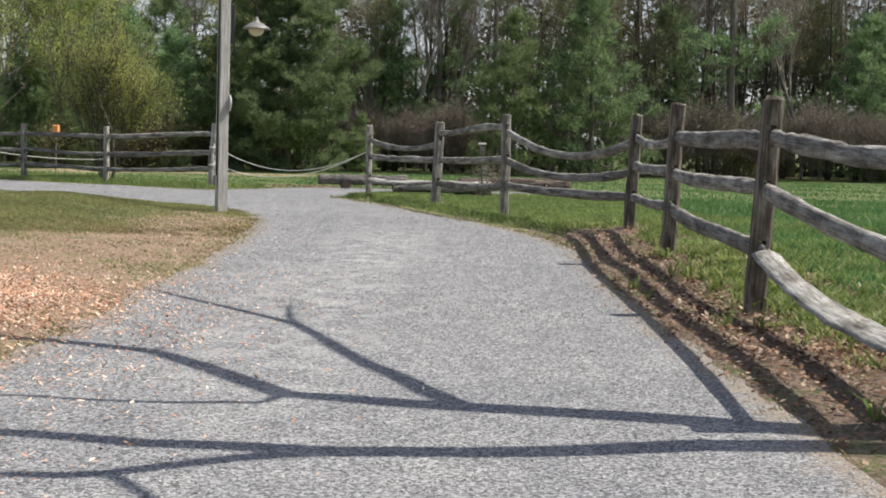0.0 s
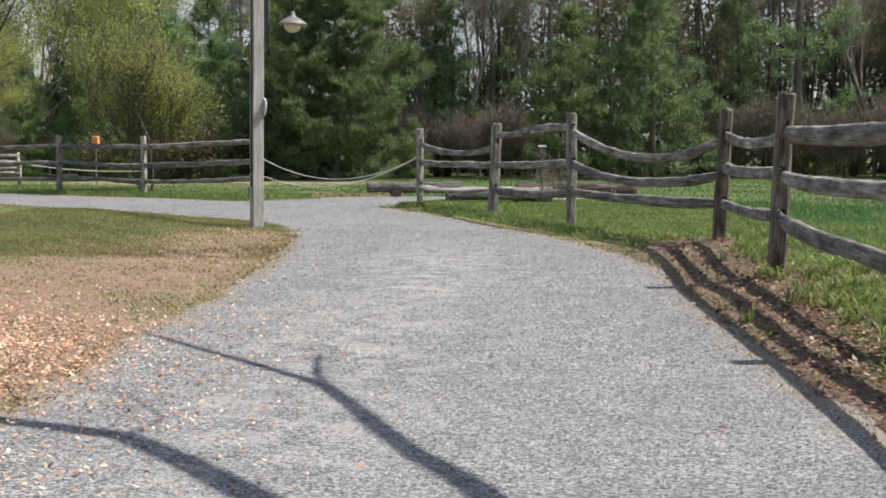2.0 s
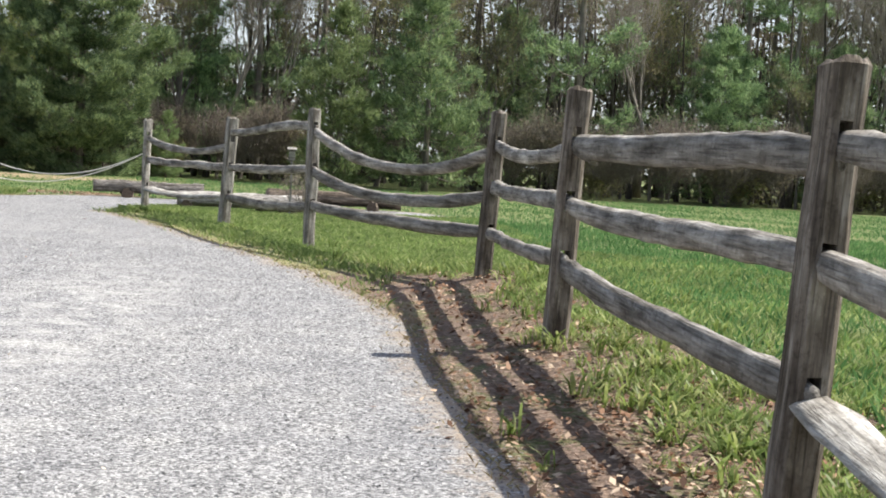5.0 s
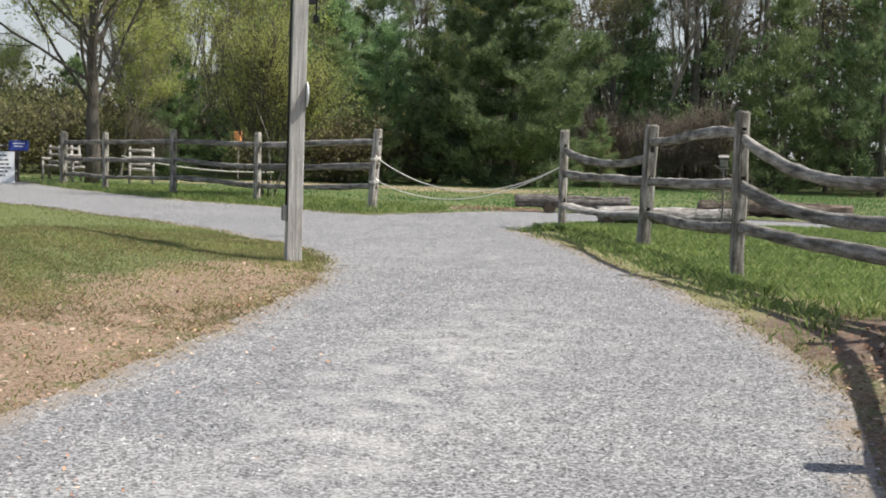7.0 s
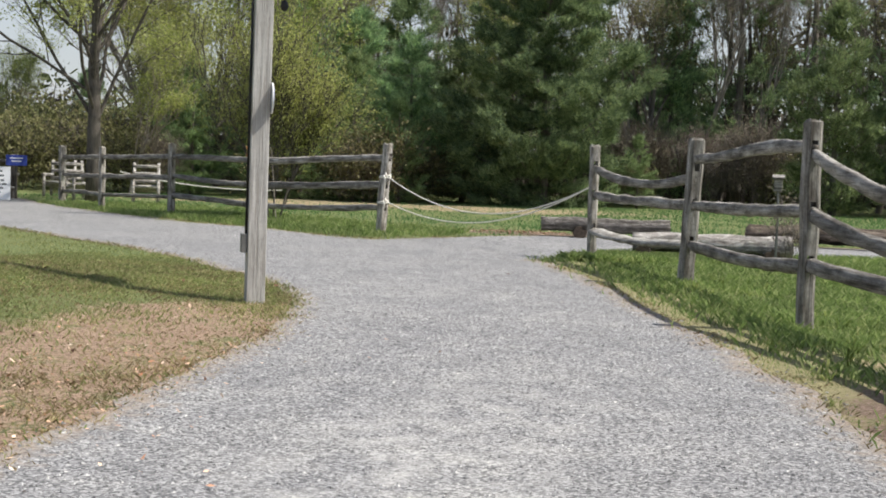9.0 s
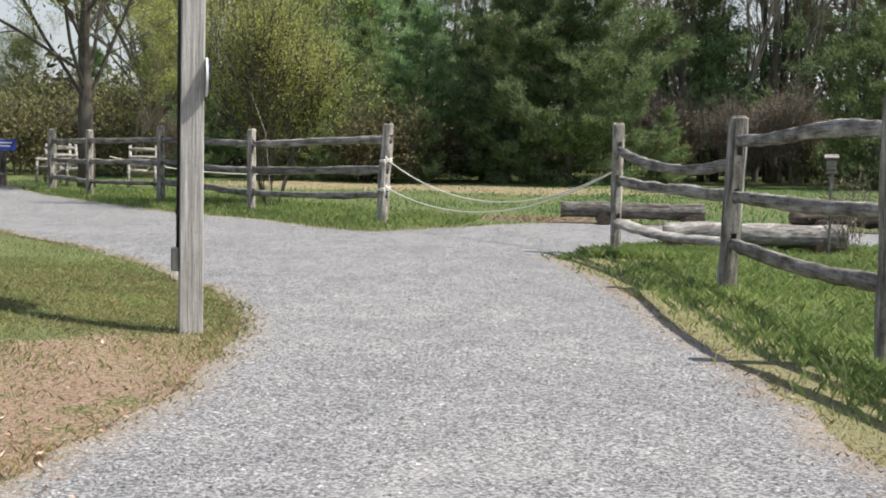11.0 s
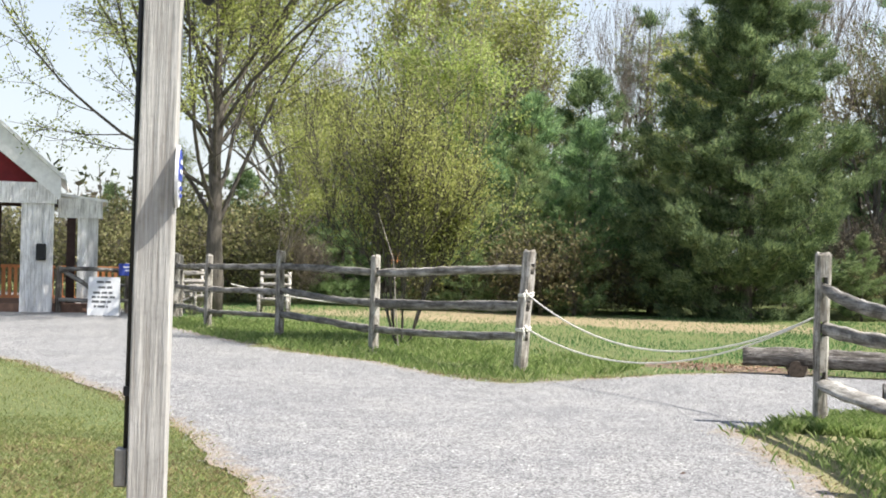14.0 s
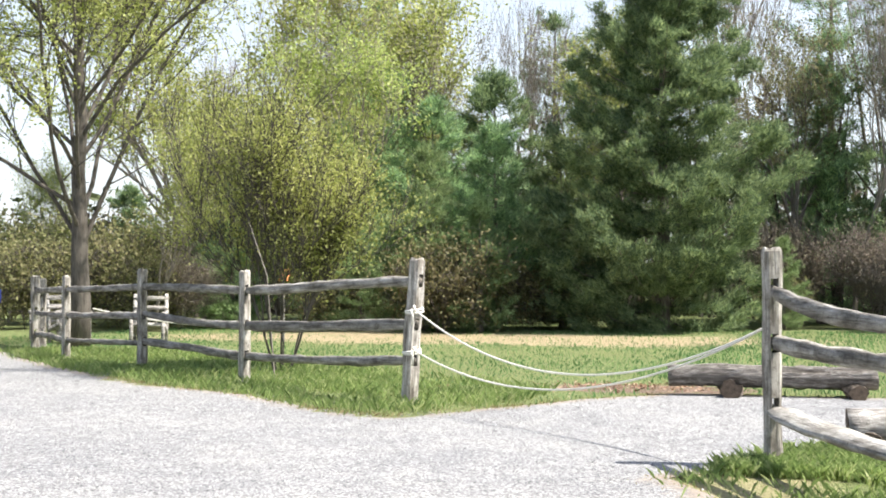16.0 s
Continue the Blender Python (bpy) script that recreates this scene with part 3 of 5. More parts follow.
def build_grass():
    lawn = Geo()
    worn = ((-3.8, 9.4, 2.2, 3.2, 1.3), (-2.6, 16.0, 1.2, 3.6, 0.95), (-4.0, 13.6, 2.6, 2.8, 0.85), (-7.35, 22.5, 0.75, 0.85, 1.4))
    for seed, n, x0, x1, y0, y1, h, w, cl in ((11, 44000, -7, -1.6, 8, 17, 0.035, 0.003, 0.45), (12, 90000, -9, -1.6, 14, 24, 0.04, 0.0028, 0.25), (13, 60000, -18, -3, 21, 33, 0.045, 0.004, 0.2)):
        x, y = scatter(seed, n, x0, x1, y0, y1, cl, 0.9, worn)
        blades(lawn, x, y, h, w, 0.7, seed)
    soily = worn + ((-3.1, 18.5, 1.3, 2.0, 1.2),)
    x, y = scatter(14, 130000, -7.5, -1.9, 15.5, 25, 0.12, 1.1, soily)
    blades(lawn, x, y, 0.03, 0.0022, 1.1, 14)
    dry = Geo()
    x, y = scatter(15, 80000, -7.5, -1.9, 15.5, 24, 0.25, 1.7, soily[-1:])
    blades(dry, x, y, 0.034, 0.002, 1.1, 16)
    g = rng(17)
    rim = np.array([p for p in PATH_SHAPE if 5 < p[1] < 34 and -12 < p[0] < 3])
    rim = np.repeat(rim, 42, 0) + g.normal(0, 0.085, (len(rim) * 42, 2))
    rim = rim[noise_keep(rim, g)]
    blades(dry, rim[:, 0], rim[:, 1], 0.03, 0.0022, 1.3, 18)
    x, y = scatter(35, 46000, -7, -1.6, 10.5, 21.5, 0.3, 1.3, ((-4.0, 9.8, 2.4, 3.0, 1.4),))
    blades(dry, x, y, 0.024, 0.0032, 1.4, 36)
    tagged(part("dry_grass", dry, M_DRY), "trodden straw-coloured grass on worn ground", "grass", kind="stuff")
    tagged(part("lawn_grass", lawn, M_LAWN), "short patchy lawn grass beside the path", "grass", kind="stuff")
    verge = Geo()
    soil = ((2.4, 7.5, 1.1, 5.0, 1.5), (2.5, 12.6, 0.75, 3.6, 1.6), (2.6, 16.4, 0.6, 1.6, 1.3), (3.9, 11.5, 0.6, 1.4, 1.0))
    for seed, n, x0, x1, y0, y1, h, w, cl in ((21, 46000, 2.5, 6.5, 4.5, 14, 0.07, 0.0026, 0.48), (22, 64000, 1.4, 7, 13, 22, 0.08, 0.004, 0.45), (23, 120000, -2, 5, 19, 30.5, 0.09, 0.003, 0.3),
                                            (24, 16000, -1.5, 0.6, 27.5, 29.2, 0.11, 0.002, 0.0), (27, 30000, 1.95, 4.2, 3, 22, 0.045, 0.0032, 0.45), (34, 24000, -1.9, 2.6, 15, 28, 0.03, 0.004, 0.2)):
        x, y = scatter(seed, n, x0, x1, y0, y1, cl, 0.8, soil, seed in (22, 23))
        blades(verge, x, y, h, w, 0.8, seed)
    g = rng(28)
    cx, cy = scatter(29, 900, 2.5, 5.5, 5, 22, 0.35, 0.8, ((2.3, 9, 0.9, 9, 1.4),))
    k = 26
    x = np.repeat(cx, k) + g.normal(0, 0.035, len(cx) * k)
    y = np.repeat(cy, k) + g.normal(0, 0.035, len(cx) * k)
    blades(verge, x, y, 0.09, 0.0026, 0.75, 30)
    rank = Geo()
    weeds(rank)
    tagged(part("verge_weeds", rank, M_WEED), "bright green strap-leaved weeds round the fence posts", "weeds", kind="stuff")
    x, y = scatter(25, 60000, -16.5, -4.2, 30.2, 40, 0.25, 0.8)
    near = np.abs((x + 5.1) * 0.61 + (y - 31.8) * 0.79) < 2.2
    blades(verge, x[near], y[near], 0.11, 0.005, 0.7, 26)
    tagged(part("verge_grass", verge, M_GRASS), "rank green grass tufts along the fence", "grass", kind="stuff")
    field = Geo()
    for seed, n, x0, x1, y0, y1, h, w in ((31, 75000, 4.2, 16, 9, 30, 0.1, 0.0065), (32, 55000, -4, 24, 29, 52, 0.08, 0.008), (33, 30000, -20, -3, 34, 52, 0.06, 0.007)):
        x, y = scatter(seed, n, x0, x1, y0, y1, 0.12, 0.4, ((-9.5, 46.8, 7.5, 2.8, 0.8), (-3.2, 34.4, 1.3, 0.7, 0.9)))
        blades(field, x, y, h, w, 0.5, seed)
    tagged(part("field_grass", field, M_FIELD), "lush green meadow grass beyond the fence", "grass", kind="stuff")


def build_litter():
    """Dead leaves and wood chips."""
    def flakes(name, spots, size, mat, label, category, seed, long=1.0, stray=1.0):
        g = rng(seed)
        out = Geo()
        for n, cx, cy, rx, ry in spots:
            x, y = cx + g.normal(0, rx, n), cy + g.normal(0, ry, n)
            keep = ~inside(PATH_SHAPE, x, y) | (g.uniform(0, 1, n) < stray)
            x, y = x[keep], y[keep]
            k = len(x)
            r = size * g.uniform(0.5, 1.5, k)
            a = g.uniform(0, 6.28, k)
            u = np.stack([np.cos(a), np.sin(a), g.normal(0, 0.35, k)], -1) * (r * long)[:, None]
            w = np.stack([-np.sin(a), np.cos(a), g.normal(0, 0.35, k)], -1) * (r * 0.6)[:, None]
            c = np.stack([x, y, rise(x, y) + g.uniform(0.008, 0.03, k)], -1)
            out.quads(np.stack([c - u, c - w + u * 0.1, c + u, c + w * 0.9], 1))
        tagged(part(name, out, mat), label, category, kind="stuff")

    flakes("wood_chips", [(28000, -4.4, 9.8, 0.9, 1.1), (15000, -3.2, 9.2, 0.6, 0.9), (2600, -2.1, 8.6, 0.4, 1.2), (1800, -1.2, 7.6, 0.6, 2.2), (700, -2.6, 15.0, 0.6, 2.0)], 0.0105, M_CHIPS, "pale reddish wood chips spread on worn ground", "wood chips", 41, 1.4)
    flakes("dead_leaves", [(4600, 3.3, 7.8, 0.6, 1.6), (3600, 2.85, 10.6, 0.45, 2.2), (1000, 2.7, 15.2, 0.35, 1.2), (700, 4.3, 10.5, 0.4, 0.8), (700, 4.2, 11.5, 0.5, 1.2), (900, -3.3, 34.5, 0.55, 0.35),
                           (60, -5.0, 33.4, 0.7, 0.5), (50, 0, 12, 1.3, 6), (60, -2.6, 19, 0.6, 2), (300, 3.0, 24.0, 2.2, 4)], 0.019, M_LITTER, "curled brown dead leaves in loose drifts", "dead leaves", 42, stray=0.06)


# ---- trees ----
def tuft_tris(c, d, g, per, length, width, spread):
    k = len(c)
    dirs = unit(d[:, None] + g.normal(0, spread, (k, per, 3)))
    ln = length * g.uniform(0.6, 1.3, (k, per, 1))
    side = unit(np.cross(dirs, g.normal(0, 1, (k, per, 3)))) * width
    b = c[:, None] + g.normal(0, length * 0.25, (k, per, 3))
    return np.stack([b - side, b + side, b + dirs * ln], 2).reshape(-1, 3, 3)


def pine_meshes(seed, h, r, gappy=0.15, bare=0.04, per=9, tufts=1.0, fine=1.0, m=6, taper=0.72, gap=0.62):
    """Trunk with limbs, and needle tufts in flat pads along each bough, of a white pine."""
    g = rng(seed)
    wood_, crown = Geo(), Geo()
    n = 12
    zz = np.linspace(-0.1, h * 0.97, n)
    px = np.cumsum(g.normal(0, 0.012 * h / 8, n))
    py = np.cumsum(g.normal(0, 0.012 * h / 8, n))
    wood_.tube(np.stack([px, py, zz], -1), np.interp(zz, [0, h], [0.022 * h ** 0.9, 0.01]), 8, rough=0.06, seed=seed)
    z = h * bare
    while z < h * 0.97:
        t = z / h
        prof = min(1.0, 0.62 + t * 2.2) * (1 - t) ** taper + 0.04
        around = g.uniform(0, 6.28)
        k = int(g.integers(4, 7))
        for i in range(k):
            if g.uniform() < gappy:
                continue
            a = around + i * 6.28 / k + g.normal(0, 0.3)
            L = r * prof * g.uniform(0.7, 1.15)
            s = np.linspace(0, 1, 6)
            z0 = z + g.normal(0, 0.12)
            lift = 0.02 + 0.5 * t + g.normal(0, 0.09)
            pz = z0 + L * (lift * s - 0.16 * (1 - t) * np.sin(s * 3.0) + 0.2 * s ** 3)
            ox, oy = np.interp(z, zz, px), np.interp(z, zz, py)
            bend = g.normal(0, 0.25)
            bx = ox + np.cos(a + bend * s) * L * s
            by = oy + np.sin(a + bend * s) * L * s
            pts = np.stack([bx, by, pz], -1)
            wood_.tube(pts, np.linspace(0.012 + 0.008 * L, 0.006, 6), 3, caps=False)
            out = np.array([np.cos(a), np.sin(a), 0.3])
            lat = np.array([-np.sin(a), np.cos(a), 0.0])
            nc = max(2, int((1.5 + 3.0 * L) * tufts))
            u = np.clip(g.beta(1.5, 0.9, nc), 0.12, 1.0)
            c = np.stack([np.interp(u, s, pts[:, q]) for q in range(3)], -1)
            c += lat[None] * (g.normal(0, 0.24, nc) * L * (1.25 - 0.85 * u))[:, None]
            size = g.uniform(0.6, 1.35, nc)
            c = np.repeat(c, m, 0) + g.normal(0, 1, (nc * m, 3)) * np.array([0.105, 0.105, 0.05]) * (np.repeat(size, m) * (0.7 + 0.12 * L))[:, None] * fine
            d = unit(out[None] * 0.75 + np.array([0, 0, 0.6])[None] + g.normal(0, 0.4, (nc * m, 3)))
            crown.tris(tuft_tris(c, d, g, per, 0.18 * fine, 0.0105 * fine, 0.55))
        z += g.uniform(0.75, 1.3) * gap * (h / 9) ** 0.5
    c = np.stack([g.normal(px[-1], 0.12, 40), g.normal(py[-1], 0.12, 40), h * 0.93 + np.abs(g.normal(0, 0.25, 40))], -1)
    crown.tris(tuft_tris(c, np.tile([0, 0, 1.0], (40, 1)), g, per, 0.26 * fine, 0.016 * fine, 0.5))
    return wood_, crown


def vase_tree(seed, h, limbs=28, leaf=0.036, leaves=9):
    """A spreading tree: a short trunk that opens into many rising limbs with long thin twigs, in young leaf."""
    g = rng(seed)
    wood_, crown = Geo(), Geo()
    tips = []

    def shoot(p, d, length, r, n, up, sides):
        pts, e = [p], d
        for _ in range(n):
            e = unit(e + g.normal(0, 0.085, 3) + np.array([0, 0, up]))
            pts.append(pts[-1] + e * length / n)
        wood_.tube(pts, np.linspace(r, max(0.0035, r * 0.3), n + 1), sides, caps=False)
        return np.array(pts)

    zs = np.linspace(-0.1, h * 0.8, 12)
    core = np.stack([np.cumsum(g.normal(0, 0.03, 12)), np.cumsum(g.normal(0, 0.03, 12)), zs], -1)
    wood_.tube(core, np.interp(zs, [0, h * 0.18, h * 0.8], [0.24, 0.17, 0.015]), 9, rough=0.07, seed=seed)
    for i in range(limbs):
        f = i / (limbs - 1)
        z = h * (0.15 + 0.5 * f)
        p = np.array([np.interp(z, zs, core[:, 0]), np.interp(z, zs, core[:, 1]), z])
        a = i * 2.4 + g.normal(0, 0.35)
        tilt = radians(g.uniform(30, 62) - 14 * f)
        d = np.array([math.cos(a) * math.sin(tilt), math.sin(a) * math.sin(tilt), math.cos(tilt)])
        length = h * (0.62 - 0.34 * f) * g.uniform(0.8, 1.15)
        limb = shoot(p, d, length, 0.055 - 0.025 * f, 8, 0.05, 6)
        for j in range(9):
            u = 0.18 + 0.8 * j / 9 + g.uniform(0, 0.05)
            q = np.array([np.interp(u * 8, range(9), limb[:, k]) for k in range(3)])
            e = unit(np.diff(limb, axis=0)[min(int(u * 8), 7)] + unit(g.normal(0, 1, 3)) * 0.75 + np.array([0, 0, 0.1]))
            bough = shoot(q, e, length * g.uniform(0.28, 0.5) * (1.15 - 0.5 * u), 0.016 * (1.2 - 0.7 * u), 6, 0.03, 4)
            for k in range(10):
                w = g.uniform(0.2, 1.0)
                q2 = np.array([np.interp(w * 6, range(7), bough[:, c]) for c in range(3)])
                e2 = unit(e + unit(g.normal(0, 1, 3)) * 0.9 + np.array([0, 0, -0.05]))
                twig = shoot(q2, e2, g.uniform(0.45, 1.15), 0.008, 3, 0.0, 3)
                tips.extend(twig[1:])
            tips.extend(bough[3:])
    t = np.array(tips)
    t = t[g.uniform(0, 1, len(t)) < 0.8]
    c = np.repeat(t, leaves, 0)
    c = c + g.normal(0, 0.085, c.shape)
    u = unit(g.normal(0, 1, c.shape))
    w = unit(np.cross(u, g.normal(0, 1, c.shape)))
    sz = leaf * g.uniform(0.5, 1.4, (len(c), 1))
    crown.quads(np.stack([c - u * sz, c - w * sz * 0.6, c + u * sz, c + w * sz * 0.6], 1))
    return wood_, crown


def limb_tree(seed, h, spread, leaf=0.1, leaves=6, levels=4, forks=4, trunk=0.03, upright=0.6, start=0.25, stems=1, droop=0.0, radius_end=0.006, leaf_spread=0.28, first=3, slim=0.62):
    """Trunk and forking limbs, and leaves at the twigs, of a broadleaf tree or shrub."""
    g = rng(seed)
    wood_, crown = Geo(), Geo()
    tips = []

    def grow(p, d, length, r, level):
        n = 4 if level < 2 else 3 if level < levels else 2
        pts, q, e = [p], p, d
        for _ in range(n):
            e = unit(e + g.normal(0, 0.13, 3) + np.array([0, 0, 0.06 * upright - droop * level * 0.05]))
            q = q + e * length / n
            pts.append(q)
        r1 = max(radius_end, r * 0.5)
        wood_.tube(pts, np.linspace(r, r1, n + 1), (7, 6, 4, 3, 3, 3)[min(level, 5)], caps=False)
        if level >= levels:
            tips.extend(pts[1:])
            return
        kids = forks + (level == 0) * first + int(g.integers(-1, 2))
        for i in range(max(2, kids)):
            u = start + (1 - start) * (i + g.uniform(0, 0.9)) / kids if level == 0 else g.uniform(0.3, 1.0)
            u = min(u, 1.0)
            j = min(int(u * n), n - 1)
            base = pts[j] + (pts[j + 1] - pts[j]) * (u * n - j)
            a = i * 2.4 + g.uniform(0, 1.2)
            sideways = unit(np.cross(e, [math.sin(a), math.cos(a), 0.3]))
            k = spread * g.uniform(0.6, 1.3)
            nd = unit(e * 0.75 + sideways * k + np.array([0, 0, 0.35 * upright]))
            grow(base, nd, length * g.uniform(0.45, 0.72) * (1.15 - 0.35 * u if level == 0 else 1), max(radius_end, r * (1 - 0.5 * u) * slim), level + 1)
        if level > 1:
            tips.append(pts[-1])

    for s in range(stems):
        a = s * 6.28 / stems + g.uniform(0, 0.8)
        off = 0.0 if stems == 1 else 0.12
        d0 = unit(np.array([math.cos(a) * (stems > 1) * 0.28, math.sin(a) * (stems > 1) * 0.28, 1.0]))
        grow(np.array([math.cos(a) * off, math.sin(a) * off, -0.08]), d0, h * 0.62 * (1 if stems == 1 else g.uniform(0.7, 1)), trunk * h / (stems ** 0.5), 0)
    if leaves:
        t = np.repeat(np.array(tips), leaves, 0)
        k = len(t)
        c = t + g.normal(0, leaf_spread, (k, 3))
        u = unit(g.normal(0, 1, (k, 3)))
        w = unit(np.cross(u, g.normal(0, 1, (k, 3))))
        sz = leaf * g.uniform(0.5, 1.3, (k, 1))
        crown.quads(np.stack([c - u * sz, c - w * sz * 0.55, c + u * sz, c + w * sz * 0.55], 1))
    return wood_, crown


def tree(name, meshes, mats, m, label, category, group=""):
    t = thing(name, m, label, category, group)
    part("trunk", meshes[0], mats[0], t, smooth=True)
    if meshes[1].n:
        part("crown", meshes[1], mats[1], t)
    return t


def at(x, y, turn=0.0, size=1.0):
    return pose(x, y, float(rise(x, y)) if abs(x) < 30 and y < 50 else 0.0, 0, 0, turn) @ Matrix.Scale(size, 4)


def plant(model, spots):
    """Copies of a tree, each turned and sized on its own."""
    for x, y, turn, size in spots:
        c = copy_thing(model, at(x, y, turn, 1.0))
        c.scale = (size * (0.94 + 0.12 * ((x * 7.3) % 1)), size * (0.94 + 0.12 * ((y * 5.1) % 1)), size)


def build_trees():
    # the full white pine at the edge of the meadow
    tree("pine_tree", pine_meshes(105, 10.6, 3.6, 0.03, 0.02, 12, 3.0, 1.1, 8, 0.8, 0.42), (M_BARK, M_PINE), at(-6.1, 52), "tall dense dark green white pine at the meadow's edge", "pine tree")
    # the big tree behind the fence, in young leaf
    tree("maple_tree", vase_tree(112, 12.5), (M_LIMB, M_SPRING), at(-16.0, 41.3, 20), "large spreading tree with rising limbs and young yellow-green leaves", "tree")
    tree("birch_shrub", limb_tree(121, 4.3, 0.5, 0.026, 7, 3, 6, 0.011, 1.2, 0.3, 9, radius_end=0.005, leaf_spread=0.15), (M_LIMB, M_SPRING), at(-9.0, 36.2), "many-stemmed shrub in young yellow-green leaf behind the fence", "shrub")
    g = "trees of the wood"
    pine_a = tree("pine_tree", pine_meshes(102, 14.0, 3.6, 0.26, 0.16, 8, 1.1, 1.55, 6, 0.62, 0.8), (M_BARK, M_PINE), at(12.4, 57.5), "tall dark green pine with gaps between its limbs", "pine tree", g)
    plant(pine_a, [(-0.2, 57.6, 115, 0.78), (14.6, 66, 50, 1.0), (19.0, 68, 200, 1.1), (26.0, 66.5, 140, 1.1), (34, 67, 70, 1.1), (29.0, 58.5, 220, 0.85), (22.2, 59.5, 275, 0.9), (-2.4, 61.5, 300, 0.85), (-18.5, 63, 40, 0.95), (-8.2, 63, 100, 0.9), (2.4, 62, 200, 0.95), (20.5, 61, 20, 1.0), (27, 60, 80, 1.0), (16.8, 64, 130, 1.05), (23.6, 66, 230, 1.05), (31, 63, 10, 1.0), (6.0, 61, 310, 0.9), (36, 60, 160, 0.95), (-13, 68, 75, 0.85), (9.4, 66, 15, 1.05)])
    pine_b = tree("pine_tree", pine_meshes(103, 7.6, 2.7, 0.1, 0.03, 8, 1.6, 1.4, 6, 0.72, 0.56), (M_BARK, M_PINE), at(6.1, 53.5), "dense rounded dark green pine at the wood's edge", "pine tree", g)
    plant(pine_b, [(-10.6, 52.4, 30, 0.72), (-15.6, 56.0, 60, 1.05), (-17.6, 59.0, 190, 1.1), (-12.0, 57.0, 340, 1.0), (-13.0, 54.0, 130, 0.85), (-2.6, 58.5, 80, 1.0), (10.2, 60, 20, 1.0), (18.6, 58.0, 170, 0.95), (23.8, 58.5, 100, 0.9), (-20.5, 56, 250, 0.7), (-25.5, 58, 280, 0.6), (30, 58, 310, 0.95), (-33, 60, 10, 0.55)])
    soft = tree("juniper_tree", pine_meshes(104, 6.6, 2.3, 0.1, 0.03, 8, 1.5, 1.3, 6, 0.72, 0.54), (M_BARK, M_PINE2), at(2.9, 53), "soft light green conifer at the wood's edge", "conifer", g)
    plant(soft, [(-9.2, 54.0, 200, 0.8), (-12.0, 50.6, 20, 0.72), (-15.0, 52.0, 90, 0.85), (-3.2, 53.4, 60, 0.36), (-17.8, 51, 300, 0.7), (-13.4, 49.6, 240, 0.5), (-10.4, 50.4, 110, 0.52)])
    leafy = tree("birch_tree", limb_tree(131, 8.6, 0.55, 0.052, 9, 4, 4, 0.009, 1.3, 0.2, leaf_spread=0.15, first=6), (M_TWIG, M_SPRING), at(-10.0, 58), "slender tree with fresh yellow-green leaves", "tree", g)
    plant(leafy, [(-18.0, 52, 75, 1.3), (-20.6, 54.5, 210, 1.35), (-15.6, 54, 300, 0.95), (-17.4, 57, 50, 1.25), (-19.2, 53, 160, 0.85), (-22.5, 56, 80, 0.8), (-11.6, 62, 10, 1.0), (-27.5, 54, 60, 0.6), (-18.8, 48.6, 15, 0.62)])
    olive = tree("oak_tree", limb_tree(141, 9.4, 0.6, 0.046, 7, 4, 4, 0.012, 1.0, 0.2, leaf_spread=0.17, first=5), (M_BARK, M_OLIVE), at(4.6, 58), "tree with sparse olive-brown spring leaves", "tree", g)
    plant(olive, [(-3.0, 56.6, 130, 0.9), (-0.8, 58.5, 60, 0.95), (9.0, 57.5, 230, 0.8), (-15.4, 60, 310, 0.95), (14.4, 60, 40, 0.95), (18.0, 63, 100, 1.0), (26, 63, 190, 0.95), (-23.5, 61, 270, 0.7), (33, 58.5, 20, 0.8), (21.8, 57.5, 75, 0.62)])
    barren = tree("bare_tree", limb_tree(151, 12.0, 0.42, 0.028, 2, 4, 5, 0.008, 1.8, 0.25, radius_end=0.006, leaf_spread=0.14, first=4), (M_TWIG, M_BUDS), at(-3.6, 57), "tall slender grey tree, still bare, with russet buds", "tree", g)
    plant(barren, [(-16.6, 64, 30, 0.95), (-12.8, 60, 230, 0.85), (-1.6, 56.5, 200, 0.85), (0.6, 57, 260, 0.82), (8.2, 60, 55, 0.9), (11.0, 63, 105, 0.95),
                   (15.8, 58, 15, 0.8), (19.2, 62, 280, 1.0), (22.5, 61, 190, 0.95), (28.5, 62, 350, 1.0), (34.5, 64, 66, 1.0), (-19.8, 65, 5, 0.95), (-24, 64, 45, 0.8), (3.8, 60, 95, 0.95), (6.8, 64, 150, 1.0), (13.4, 62, 330, 0.9), (25.4, 60, 120, 0.85)])
    brush = tree("brush", limb_tree(161, 3.3, 0.7, 0.03, 1, 3, 7, 0.006, 0.9, 0.12, 8, radius_end=0.005, leaf_spread=0.24), (M_BARK, M_BUDS), at(9.4, 55.2), "dense russet thicket, still bare, at the wood's edge", "shrub", g)
    plant(brush, [(-1.0, 54.5, 30, 0.9), (0.6, 55, 120, 1.0), (4.6, 55.6, 60, 0.8), (11.3, 55.2, 90, 1.1), (13.6, 54.6, 200, 0.95), (15.6, 55, 280, 1.1), (17.8, 54.8, 20, 1.0), (20.0, 55, 150, 1.1), (22.6, 54.8, 250, 1.0), (25.2, 55.2, 70, 1.1),
                  (28, 55, 190, 1.0), (31, 55.5, 330, 1.1), (7.8, 55.4, 44, 0.8), (-3.2, 55.6, 99, 0.95), (-18.6, 49.6, 10, 0.7), (-21.5, 51, 60, 0.8), (-25, 52, 140, 0.8), (-29, 54, 200, 0.9), (-34, 56, 250, 0.9)])
